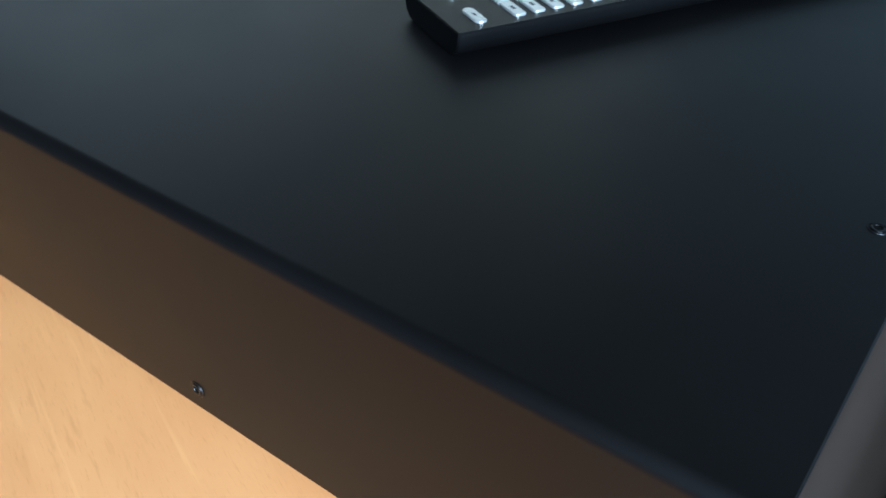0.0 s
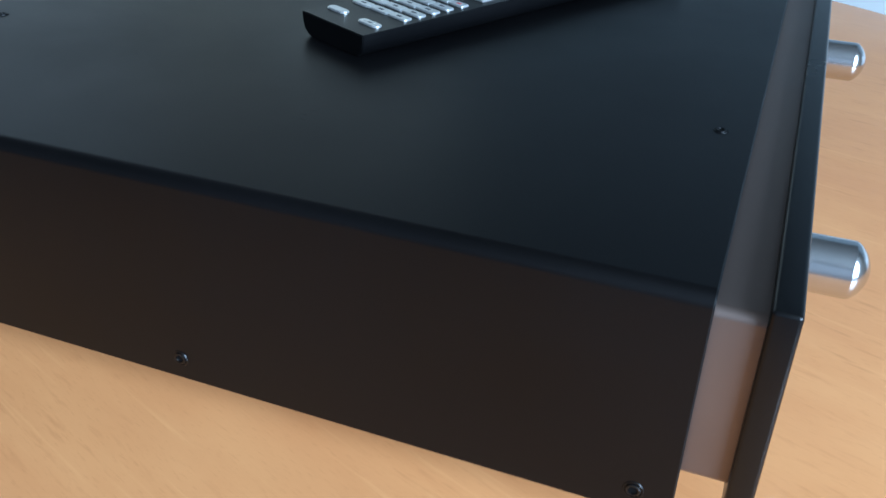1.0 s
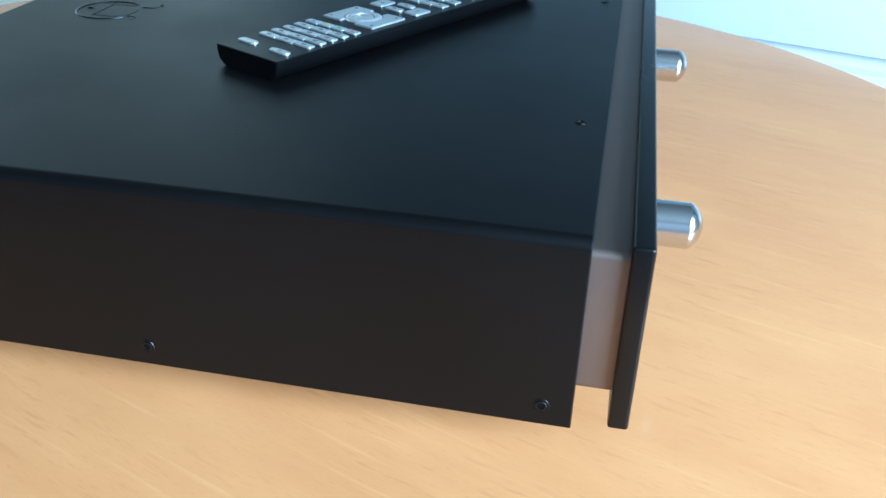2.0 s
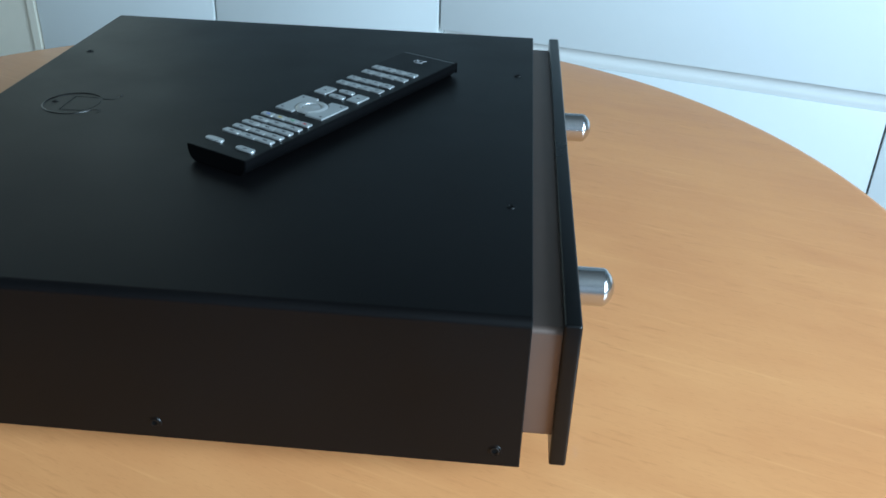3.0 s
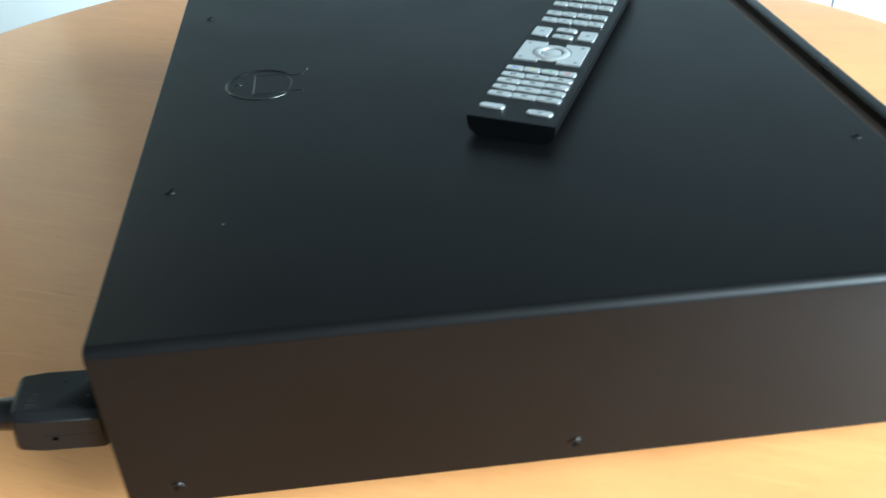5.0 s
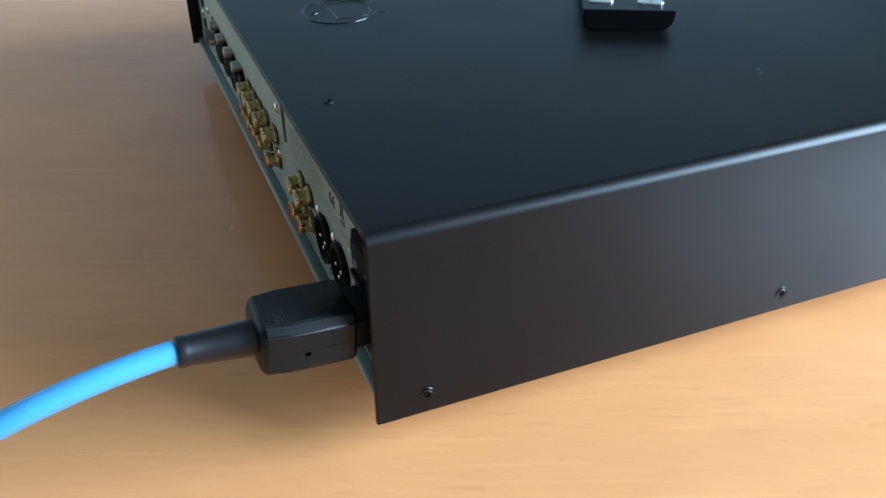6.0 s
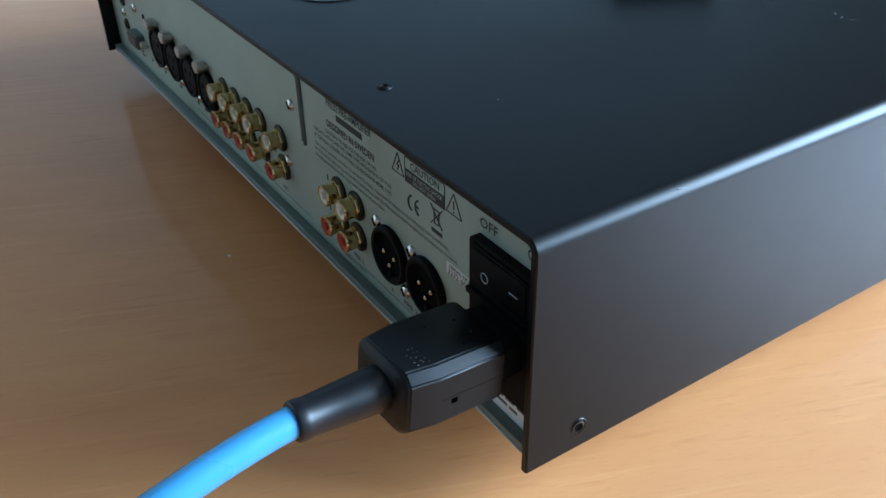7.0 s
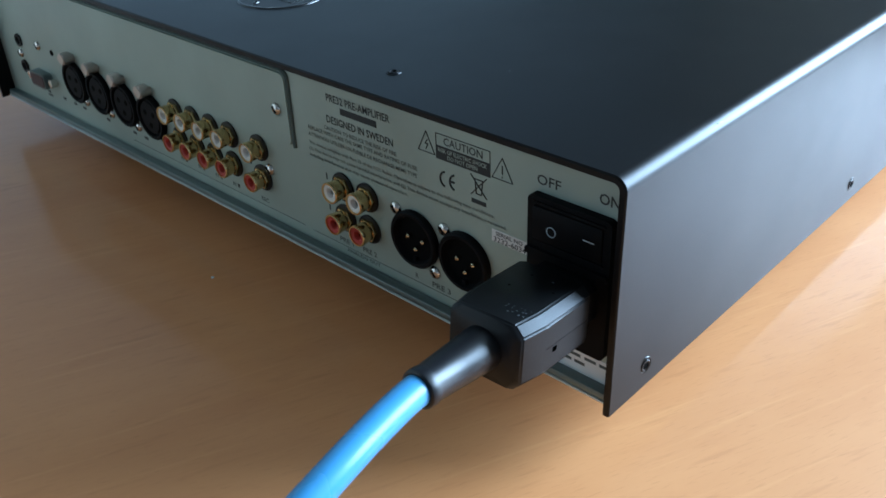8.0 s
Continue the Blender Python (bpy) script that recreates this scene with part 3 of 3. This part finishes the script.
# serial sticker
bar(0.0537, 0.0389, 0.0569, 0.0614, LABEL_WHITE, 0, 0.0002, "serial_sticker")
letters("SERIAL NO", 0.0520, 0.0408, 0.0603, 0.0015, INK, 0.00032)
letters("3232-6034", 0.0528, 0.0395, 0.0581, 0.0020, INK, 0.00032)
letters("OFF", 0.0358, 0.0270, 0.0853, 0.0034)
letters("ON", 0.0135, 0.0066, 0.0862, 0.0036)
letters("PRE 1", 0.1328, 0.1250, 0.0278, 0.0022)
letters("PRE 2", 0.1194, 0.1116, 0.0280, 0.0022)
letters("PRE 3", 0.0822, 0.0732, 0.0276, 0.0023)
letters("REC", 0.1838, 0.1786, 0.0287, 0.0020)
letters("R", 0.0908, 0.0893, 0.0279, 0.0020)
letters("ANALOG OUT", 0.1290, 0.1100, 0.0240, 0.0015)
for y in (0.2432, 0.2288, 0.2151, 0.2018):
    letters("IN", y + 0.0028, y + 0.0005, 0.0290, 0.0019)
    bar(y - 0.0008, y - 0.0022, 0.0281, 0.0299)
for y in (0.3380, 0.3130, 0.2870, 0.2763, 0.3480, 0.3600, 0.3780):
    bar(y + 0.0016, y - 0.0016, 0.0297, 0.0311)
bar(0.3805, 0.3750, 0.0277, 0.0288)
bar(0.2900, 0.1550, 0.0256, 0.02575)
bar(0.1500, 0.0600, 0.0252, 0.02535)
bar(0.1375, 0.1368, 0.0525, 0.0552)
bar(0.1375, 0.1368, 0.0390, 0.0416)
bar(0.1885, 0.1872, 0.0436, 0.0457)
# rating label under the mains inlet
bar(0.0275, 0.0045, 0.0206, 0.0296, LABEL_WHITE, 0, 0.0002, "rating_label")
for k, row in enumerate((((0.0262, 0.0222), (0.0212, 0.0168), (0.0152, 0.0108), (0.0096, 0.0064)), ((0.0262, 0.0202), (0.0190, 0.0150)))):
    for a, b in row:
        bar(a, b, 0.0272 - 0.0026 * k, 0.0283 - 0.0026 * k, INK_SMALL, 0.0002)

# option slot plate on the panel with its dark joint
_bm = prism(rounded(-0.385, 0.0612, -0.1556, 0.0908, 0.0024, 5), 0.0012, rear(0, 0, 0.0))
bmesh.ops.bevel(_bm, geom=[e for e in _bm.edges if all(v.co.x < RX - 0.001 for v in e.verts)], offset=0.0003, segments=2, affect="EDGES")
plate = amp_part("slot_plate", _bm, PANEL, "blank plate over an option slot", panel)
line = [(0.1546, 0.0608), (0.1546, 0.0760), (0.1546, 0.0888)] + [(0.1572 + 0.0026 * math.cos(radians(t)), 0.0891 + 0.0026 * math.sin(radians(t))) for t in (165, 150, 135, 120, 105, 90)]
amp_part("joint", tube([(RX - 0.0002, y, z) for y, z in line], 0.0009, 8), GROOVE, "", panel)
amp_part("joint", tube([(RX - 0.0001, 0.1572, 0.0917), (RX - 0.0001, 0.386, 0.0917)], 0.0005, 8), GROOVE, "", panel)


# pan-head screws of the panel
def pan_screw(r):
    bm = lathe([(0, 0.0016), (r * 0.45, 0.0015), (r * 0.8, 0.0011), (r, 0.0004), (r, 0)], 22)
    me = link_mesh("panel_screw", bm, STEEL)
    smooth_by_angle(me, 60)
    # cross recess: its shade painted as dark raised bars
    bm = bmesh.new()
    for a in (25, 115):
        box((-r * 0.58, -r * 0.13, 0.0012), (r * 0.58, r * 0.13, 0.00172), 0, 2, bm)
        bmesh.ops.rotate(bm, verts=bm.verts, cent=(0, 0, 0), matrix=Matrix.Rotation(radians(a), 3, "Z"))
    return me, link_mesh("cross_recess", bm, DARK)


PAN = pan_screw(0.0026)
for y, z, o in ((0.1742, 0.0452, 0), (0.1622, 0.0755, 0.0012), (0.0990, 0.0533, 0), (0.0753, 0.0530, 0), (0.0804, 0.0332, 0), (0.0570, 0.0332, 0),
                (0.3324, 0.0355, 0), (0.3070, 0.0355, 0), (0.2813, 0.0352, 0), (0.2585, 0.0360, 0), (0.4024, 0.0475, 0), (0.3770, 0.0567, 0)):
    ob = part("panel_screw", PAN[0], None, amp, "bright cross-head screw", OFF @ rear(y, z, o))
    part("recess", PAN[1], None, ob)


# phono sockets: black washer, gold sleeve, coloured insulator
_washer = link_mesh("washer", lathe([(0.0040, 0.0), (0.0059, 0.0), (0.0059, 0.0006), (0.0040, 0.0008)], 30), PLASTIC)
_sleeve = link_mesh("sleeve", lathe([(0.0040, 0.0006), (0.0040, 0.0026), (0.0041, 0.0028), (0.0041, 0.0058), (0.0043, 0.0060), (0.0043, 0.0071), (0.0041, 0.0074), (0.0036, 0.0074), (0.0035, 0.0050)], 30), GOLD)
_nut = link_mesh("nut", lathe([(0.0041, 0.0006), (0.0047, 0.0006), (0.0047, 0.0019), (0.0046, 0.0022), (0.0041, 0.0022)], 6), GOLD)
_ins = [link_mesh("insulator", lathe([(0.0016, 0.0046), (0.0017, 0.0060), (0.0021, 0.0068), (0.0033, 0.0070), (0.0036, 0.0068)], 24), mt) for mt in (WHITE_INS, RED)]
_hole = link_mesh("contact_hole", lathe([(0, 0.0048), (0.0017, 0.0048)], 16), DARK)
for me in (_washer, _sleeve, *_ins):
    smooth_by_angle(me, 40)
for i, y in enumerate((0.2425, 0.2288, 0.2148, 0.2008, 0.1800, 0.1277, 0.1142)):
    for k, z in enumerate((0.0534, 0.0397) if i < 5 else (0.0522, 0.0387)):
        ob = part("phono_socket", _sleeve, None, amp, "gold-plated phono socket with a %s insulator" % ("white", "red")[k], OFF @ rear(y, z))
        part("washer", _washer, None, ob)
        part("nut", _nut, None, ob)
        part("insulator", _ins[k], None, ob)
        part("contact_hole", _hole, None, ob)


# balanced sockets
def xlr(y, z, male):
    ob = part("balanced_socket", lathe([(0.0085, 0.0), (0.0085, 0.0), (0.0094, 0.0026), (0.0106, 0.0027), (0.0112, 0.0020), (0.0113, 0.0)], 44), INSERT, amp,
              "round black %s balanced socket" % ("male" if male else "female"), OFF @ rear(y, z))
    if male:
        # flat dark disc in place of the well's shaded depth
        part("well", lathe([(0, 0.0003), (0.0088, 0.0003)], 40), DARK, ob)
        for a, b in ((-0.0036, 0.0013), (0.0036, 0.0013), (0.0, -0.0030)):
            part("pin", lathe([(0, 0.0026), (0.0005, 0.0025), (0.0008, 0.0021), (0.0008, 0.0003)], 14, None, shift(a + 0.0011, b - 0.0004, 0)), GOLD_PIN, ob)
        part("key", box((-0.0009, -0.0092, 0.0002), (0.0009, -0.0072, 0.0016), 0.0004), INSERT, ob)
    else:
        part("insert", lathe([(0, 0.0022), (0.0078, 0.0022), (0.0082, 0.0016), (0.0086, 0.0002)], 40), INSERT, ob)
        for a in (150, 30, 270):
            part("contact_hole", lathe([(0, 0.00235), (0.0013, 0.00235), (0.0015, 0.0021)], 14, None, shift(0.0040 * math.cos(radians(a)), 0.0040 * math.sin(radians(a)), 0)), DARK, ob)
        tab = prism(rounded(-0.0034, 0.0108, 0.0034, 0.0166, 0.0026, 6), 0.0060)
        bmesh.ops.bevel(tab, geom=[e for e in tab.edges if all(v.co.z > 0.0059 for v in e.verts)], offset=0.0006, segments=3, affect="EDGES")
        part("release_tab", tab, NICKEL, ob, "satin nickel release tab")
    return ob


for y in (0.3387, 0.3138, 0.2890, 0.2644):
    xlr(y, 0.0450, False)
for y in (0.0893, 0.0655):
    xlr(y, 0.0441, True)

# serial port, two dark jacks, a small lamp hole
port = amp_part("serial_port", prism(rounded(-0.0085, -0.0042, 0.0085, 0.0042, 0.0018, 4), 0.0048, rear(0.3780, 0.0382)), LIP, "metal-shelled serial port")
amp_part("contacts", prism(rounded(-0.0074, -0.0032, 0.0074, 0.0032, 0.0014, 4), 0.0052, rear(0.3780, 0.0382)), PORT_RED, "", port)
for d in (-0.0122, 0.0122):
    amp_part("hex_nut", lathe([(0, 0.004), (0.0014, 0.004), (0.0024, 0.0038), (0.0024, 0)], 6, None, rear(0.3780 + d, 0.0382)), STEEL, "", port)
for y, z in ((0.4007, 0.0552), (0.4011, 0.0401)):
    ob = amp_part("jack", lathe([(0.0022, 0.0004), (0.0026, 0.0011), (0.0036, 0.0011), (0.0037, 0)], 24, None, rear(y, z)), PLASTIC, "small black jack socket")
    amp_part("jack_hole", lathe([(0, 0.0004), (0.0023, 0.0004)], 20, None, rear(y, z)), DARK, "", ob)
amp_part("indicator", lathe([(0, 0.0006), (0.0014, 0.0005), (0.0016, 0)], 16, None, rear(0.3616, 0.0557)), DARK, "small dark indicator")

# mains inlet with a rocker switch
inlet = amp_part("mains_inlet", prism(rounded(-0.0370, 0.0320, -0.0068, 0.0812, 0.0018, 4), 0.0030, rear(0, 0)), INSERT, "black mains inlet with a rocker switch")
_bm = bmesh.new()
for a in ((-0.0350, 0.0655, -0.0088, 0.0665), (-0.0350, 0.0788, -0.0088, 0.0797)):
    prism(rounded(*a, 0.0004, 2), 0.0036, rear(0, 0), _bm)
amp_part("switch_frame", _bm, INSERT, "", inlet)
_bm = box((-0.0124, -0.0058, 0), (0.0124, 0.0058, 0.0022), 0.0006, 2)
for v in _bm.verts:
    if v.co.z > 0.0013:
        v.co.z += 0.05 * abs(v.co.x) - 0.0006 - 0.03 * v.co.x
_bm.transform(rear(0.0219, 0.0727, 0.0018))
rocker = amp_part("rocker", _bm, INSERT, "black rocker switch", inlet)
amp_part("off_mark", tube([(RX - 0.0052, 0.0264 + 0.0016 * math.cos(radians(a)), 0.0722 + 0.0016 * math.sin(radians(a))) for a in range(0, 360, 20)], 0.00013, 6, True), INK_WHITE, "", inlet)
amp_part("on_mark", tube([(RX - 0.0049, 0.0152, 0.0738), (RX - 0.0049, 0.0114, 0.0738)], 0.00015, 6), INK_WHITE, "", inlet)
amp_part("ledge", prism(rounded(-0.0370, 0.0612, -0.0068, 0.0636, 0.0008, 3), 0.0044, rear(0, 0)), INSERT, "", inlet)

# ---- mains cable ----
PA, PE = Vector((-0.3490, 0.0213, 0.0525)), Vector((-0.4180, 0.0178, 0.0589))
axis = (PE - PA).normalized()
side = axis.cross(Vector((0, 0, 1))).normalized()          # towards +y
upv = side.cross(axis).normalized()
PL = Matrix((side.to_4d(), upv.to_4d(), axis.to_4d(), (0, 0, 0, 1))).transposed()
for r in range(3):
    PL[3][r] = 0.0
PL = Matrix.Translation(PA) @ PL
cable = thing("power_cable", Matrix.Translation((-0.40, 0.012, 0.0)), "blue mains cable with a black plug in the amplifier's inlet", "cable")
COFF = Matrix.Translation((0.40, -0.012, 0.0))


def cable_part(name, bm, material, label="", parent=None):
    bm.transform(COFF)
    return part(name, bm, material, parent or cable, label)


def loft(rings, bm=None):
    bm = bm or bmesh.new()
    made = [[bm.verts.new(p) for p in r] for r in rings]
    n = len(made[0])
    for a, b in zip(made, made[1:]):
        for i in range(n):
            j = (i + 1) % n
            bm.faces.new((a[i], a[j], b[j], b[i]))
    bm.faces.new(made[0][::-1])
    bm.faces.new(made[-1])
    return bm


def plug_ring(s, w, h, c):
    """Bevelled rectangle of half sizes w, h with cut corners c, at s along the plug."""
    pts = [(w, -h + c), (w, h - c), (w - c, h), (-w + c, h), (-w, h - c), (-w, -h + c), (-w + c, -h), (w - c, -h)]
    return [PL @ Vector((x, y, s)) for x, y in pts]


_bm = loft([plug_ring(0.010, 0.0128, 0.0098, 0.0028), plug_ring(0.0112, 0.0138, 0.0106, 0.0030), plug_ring(0.0335, 0.0138, 0.0106, 0.0030), plug_ring(0.0425, 0.0125, 0.0104, 0.0030), plug_ring(0.0440, 0.0108, 0.0090, 0.0030)])
bmesh.ops.bevel(_bm, geom=list(_bm.edges), offset=0.0005, segments=2, affect="EDGES")
plug = cable_part("plug", _bm, PLASTIC, "black angular moulded mains plug")
smooth_by_angle(plug.data, 38)
cable_part("plug_nose", loft([plug_ring(0.000, 0.0108, 0.0074, 0.0024), plug_ring(0.0102, 0.0112, 0.0078, 0.0024)]), RUBBER, "", plug)
cable_part("plug_seam", loft([[PL @ Vector(p) for p in ((sx * 0.01386, -0.00005, s), (sx * 0.01386, 0.00005, s), (sx * 0.0130, 0.00005, s), (sx * 0.0130, -0.00005, s))] for sx in (-1,) for s in (0.012, 0.033)]), DARK, "", plug)
# plug hole: a flat patch, its inner shade painted black
_bm = prism(rounded(-0.0010, -0.0008, 0.0010, 0.0008, 0.0003, 3), 0.00012, PL @ Matrix.Translation((-0.0138, -0.0016, 0.0285)) @ Matrix.Rotation(radians(-90), 4, "Y"))
cable_part("plug_hole", _bm, HOLE_SHADE, "", plug)
SPECK = mat("marking_glint", (0.055, 0.057, 0.06), 0.45)
rng = random.Random(7)
for k in range(14):                                           # unreadable embossed marking and dents on the plug's back, glints painted pale
    a, b, w = -0.0088 + 0.0017 * (k % 5) + rng.uniform(-0.0005, 0.0005), 0.0342 + 0.0016 * (k // 5) + rng.uniform(-0.0004, 0.0004), rng.uniform(0.0002, 0.0005)
    _bm = box((a, 0.01050, b), (a + w, 0.01064, b + rng.uniform(0.0002, 0.0007)), 0)
    _bm.transform(PL)
    cable_part("glint_speck", _bm, SPECK, "", plug)
for a, b in ((-0.0040, 0.0165), (0.0030, 0.0170), (-0.0075, 0.0215), (0.0045, 0.0260)):
    _bm = lathe([(0, 0.00003), (0.0005, 0.00005)], 9, None, PL @ Matrix.Translation((a, 0.01058, b)) @ Matrix.Rotation(radians(-90), 4, "X"))
    cable_part("dent", _bm, SPECK if b < 0.017 else DARK, "", plug)
_bm = bmesh.new()
lathe([(0, 0.042), (0.0068, 0.042), (0.0066, 0.046), (0.0060, 0.056), (0.0054, 0.0664), (0.00565, 0.0672), (0.0057, 0.0694), (0.0055, 0.0701), (0.0049, 0.0705), (0, 0.0704)], 30, _bm, PL)
boot = cable_part("strain_relief", _bm, BOOT, "tapered black rubber sleeve")
end = PL @ Vector((0, 0, 0.060))
run = [end, end + axis * 0.012, Vector((-0.436, 0.0155, 0.0590)), Vector((-0.455, 0.0122, 0.0578)), Vector((-0.4734, 0.0102, 0.0542)), Vector((-0.4930, 0.0100, 0.0470)), Vector((-0.5143, 0.0110, 0.0355)), Vector((-0.5400, 0.0100, 0.0220)),
       Vector((-0.5700, 0.0060, 0.0105)), Vector((-0.5990, -0.0040, 0.0056)), Vector((-0.6260, -0.0180, 0.0050)), Vector((-0.648, -0.034, 0.0050)), Vector((-0.676, -0.052, -0.0080)), Vector((-0.690, -0.062, -0.050)),
       Vector((-0.712, -0.066, -0.30)), Vector((-0.715, -0.068, -0.60)), Vector((-0.735, -0.075, FLOOR + 0.03)), Vector((-0.80, -0.10, FLOOR + 0.0055)), Vector((-1.1, -0.25, FLOOR + 0.0055))]
cable_part("cord", tube(smooth_line(run, 8), 0.0044, 18), BLUE_JACKET, "thick glossy blue cord")

# ---- remote control ----
RW, RL, RH = 0.0448, 0.2212, 0.0103
REM = shift(-0.1976, 0.1405, CZ1) @ Matrix.Rotation(radians(-27.4), 4, "Z")
remote = thing("remote_control", REM, "slim black aluminium remote control with rows of silver buttons", "remote control")
prof = [(0, RH), (0, RH - 0.0012), (0.0003, RH - 0.0045), (0.0015, RH - 0.0075), (0.0042, 0.0006), (0.0062, 0.0), (RW - 0.0062, 0.0), (RW - 0.0042, 0.0006), (RW - 0.0015, RH - 0.0075), (RW - 0.0003, RH - 0.0045), (RW, RH - 0.0012), (RW, RH)]
XZ = Matrix(((1, 0, 0, 0), (0, 0, 1, 0), (0, 1, 0, 0), (0, 0, 0, 1)))
_bm = prism(prof, RL, XZ)
bmesh.ops.recalc_face_normals(_bm, faces=_bm.faces)
bmesh.ops.bevel(_bm, geom=[e for e in _bm.edges if e.calc_face_angle(0) > radians(50)], offset=0.0004, segments=2, affect="EDGES")
part("body", _bm, REMOTE_BLACK, remote, "black anodised aluminium body")
part("infrared_window", box((0.0004, RL - 0.0002, 0.0022), (RW - 0.0004, RL + 0.0010, RH - 0.0008), 0.0004), BLACK_GLOSS, remote, "glossy dark end window")
# Thin silver strip paints the highlight on the far top edge.
part("end_highlight", box((0.0008, RL - 0.0034, RH - 0.0001), (RW - 0.0008, RL - 0.0031, RH + 0.0001)), BUTTON, remote)


def button(a0, b0, a1, b1, r=0.0012, h=0.0008, label="", name="button"):
    bm = prism(rounded(a0, b0, a1, b1, min(r, (a1 - a0) / 2.05, (b1 - b0) / 2.05), 3), h + 0.0003, shift(0, 0, RH - 0.0003))
    top = [e for e in bm.edges if all(v.co.z > RH + h * 0.6 for v in e.verts)]
    bmesh.ops.bevel(bm, geom=top, offset=0.00032, segments=2, affect="EDGES")
    return part(name, bm, BUTTON, remote, label)


GREY_MARK = mat("light_grey_print", (0.42, 0.42, 0.43), 0.45)
MARK = mat("grey_print", (0.055, 0.055, 0.06), 0.5)


def mark(parent, a, b, w=0.0022, l=0.0009, material=None, h=0.00083):
    return part("symbol", box((a - w / 2, b - l / 2, RH + h - 0.0001), (a + w / 2, b + l / 2, RH + h + 0.00006)), material or MARK, parent)


button(0.0027, 0.0106, 0.0158, 0.0154, 0.0023)
mark(button(0.0270, 0.0096, 0.0404, 0.0144, 0.0023), 0.0337, 0.0120)
for row in range(4):
    b = 0.0275 + 0.0081 * row
    for k in range(3):
        a = 0.0024 + 0.0128 * k
        ob = button(a, b - 0.0025, a + 0.01255, b + 0.0025, 0.0004 if k == 1 else 0.0014)
        mark(ob, a + 0.0062, b, 0.0030, 0.0012)
HUES = [mat("blue_print", (0.10, 0.16, 0.45), 0.4), mat("yellow_print", (0.55, 0.42, 0.05), 0.4), mat("green_print", (0.10, 0.32, 0.13), 0.4), mat("red_print", (0.45, 0.06, 0.06), 0.4)]
for k in range(4):
    a = 0.0024 + 0.0096 * k
    mark(button(a, 0.0580, a + 0.0093, 0.0630, 0.0010), a + 0.0048, 0.0605, 0.0026, 0.0011, HUES[k])
# direction pad: two plates hollowed by the round ring
def pad_plate(a0, a1, left):
    c, r = Vector((0.0212, 0.0850)), 0.0108
    b0, b1 = 0.0718, 0.0984
    outer = a0 if left else a1
    inner = a1 if left else a0
    pts = [(inner, b1), (outer, b1), (outer, b0), (inner, b0)]
    dy = math.sqrt(max(0, r * r - (inner - c.x) ** 2))
    arc0 = math.atan2(-dy, inner - c.x)
    arc1 = math.atan2(dy, inner - c.x)
    if left:
        arc1 -= 2 * math.pi
    seq = [arc0 + (arc1 - arc0) * i / 12 for i in range(13)]
    pts += [(c.x + r * math.cos(t), c.y + r * math.sin(t)) for t in seq]
    bm = prism(pts, 0.0013, shift(0, 0, RH - 0.0003))
    bmesh.ops.recalc_face_normals(bm, faces=bm.faces)
    return part("pad_button", bm, BUTTON, remote)


for ob, a in ((pad_plate(0.0028, 0.0158, True), 0.0058), (pad_plate(0.0266, 0.0396, False), 0.0364)):
    for b in (0.0750, 0.0952):
        mark(ob, a, b, 0.0016, 0.0012, None, 0.00103)
ringp = lathe([(0.0060, RH), (0.0062, RH + 0.0012), (0.0075, RH + 0.0017), (0.0094, RH + 0.0014), (0.0104, RH + 0.0006), (0.0105, RH - 0.0001)], 44, None, shift(0.0212, 0.0850, 0))
part("ring_button", ringp, BUTTON, remote)
mark(part("centre_button", lathe([(0, RH + 0.0011), (0.0050, RH + 0.0011), (0.0055, RH + 0.0008), (0.0056, RH - 0.0001)], 36, None, shift(0.0212, 0.0850, 0)), BUTTON, remote), 0.0212, 0.0850, 0.003, 0.0009)
mark(button(0.0026, 0.1088, 0.0126, 0.1218, 0.0012), 0.0076, 0.1150)
mark(button(0.0296, 0.1084, 0.0396, 0.1214, 0.0012), 0.0346, 0.1150)
for b in (0.1105, 0.1208):
    mark(button(0.0150, b - 0.0026, 0.0274, b + 0.0026, 0.0023), 0.0212, b)
for b in (0.1350, 0.1467, 0.1634, 0.1756):
    for k in range(4):
        a = 0.0026 + 0.0093 * k
        mark(button(a, b - 0.0031, a + 0.0090, b + 0.0031, 0.0008), a + 0.0045, b, 0.0022, 0.0008)
_bm = tube([(0.0215 + 0.0034 * math.cos(radians(a)), 0.2050 + 0.0034 * math.sin(radians(a)), RH + 0.00004) for a in range(0, 360, 15)], 0.00016, 6, True)
for q in (-1, 1):
    tube([(0.0244, 0.2050 + 0.0018 * q, RH + 0.00004), (0.0262, 0.2050 + 0.0036 * q, RH + 0.00004)], 0.00016, 6, False, _bm)
tube([(0.0213, 0.2032, RH + 0.00004), (0.0213, 0.2068, RH + 0.00004)], 0.00014, 6, False, _bm)
part("emblem", _bm, GREY_MARK, remote)

# crumb on the table
crumb = part("crumb", lathe([(0, 0.0), (0.0007, 0.0001), (0.0007, 0.0004), (0.0004, 0.0007), (0, 0.0008)], 7), LABEL_WHITE, None, "", pose(-0.3758, 0.1875, 0, 0, 0, 30))
tagged(crumb, "tiny pale crumb on the table top", "crumb")
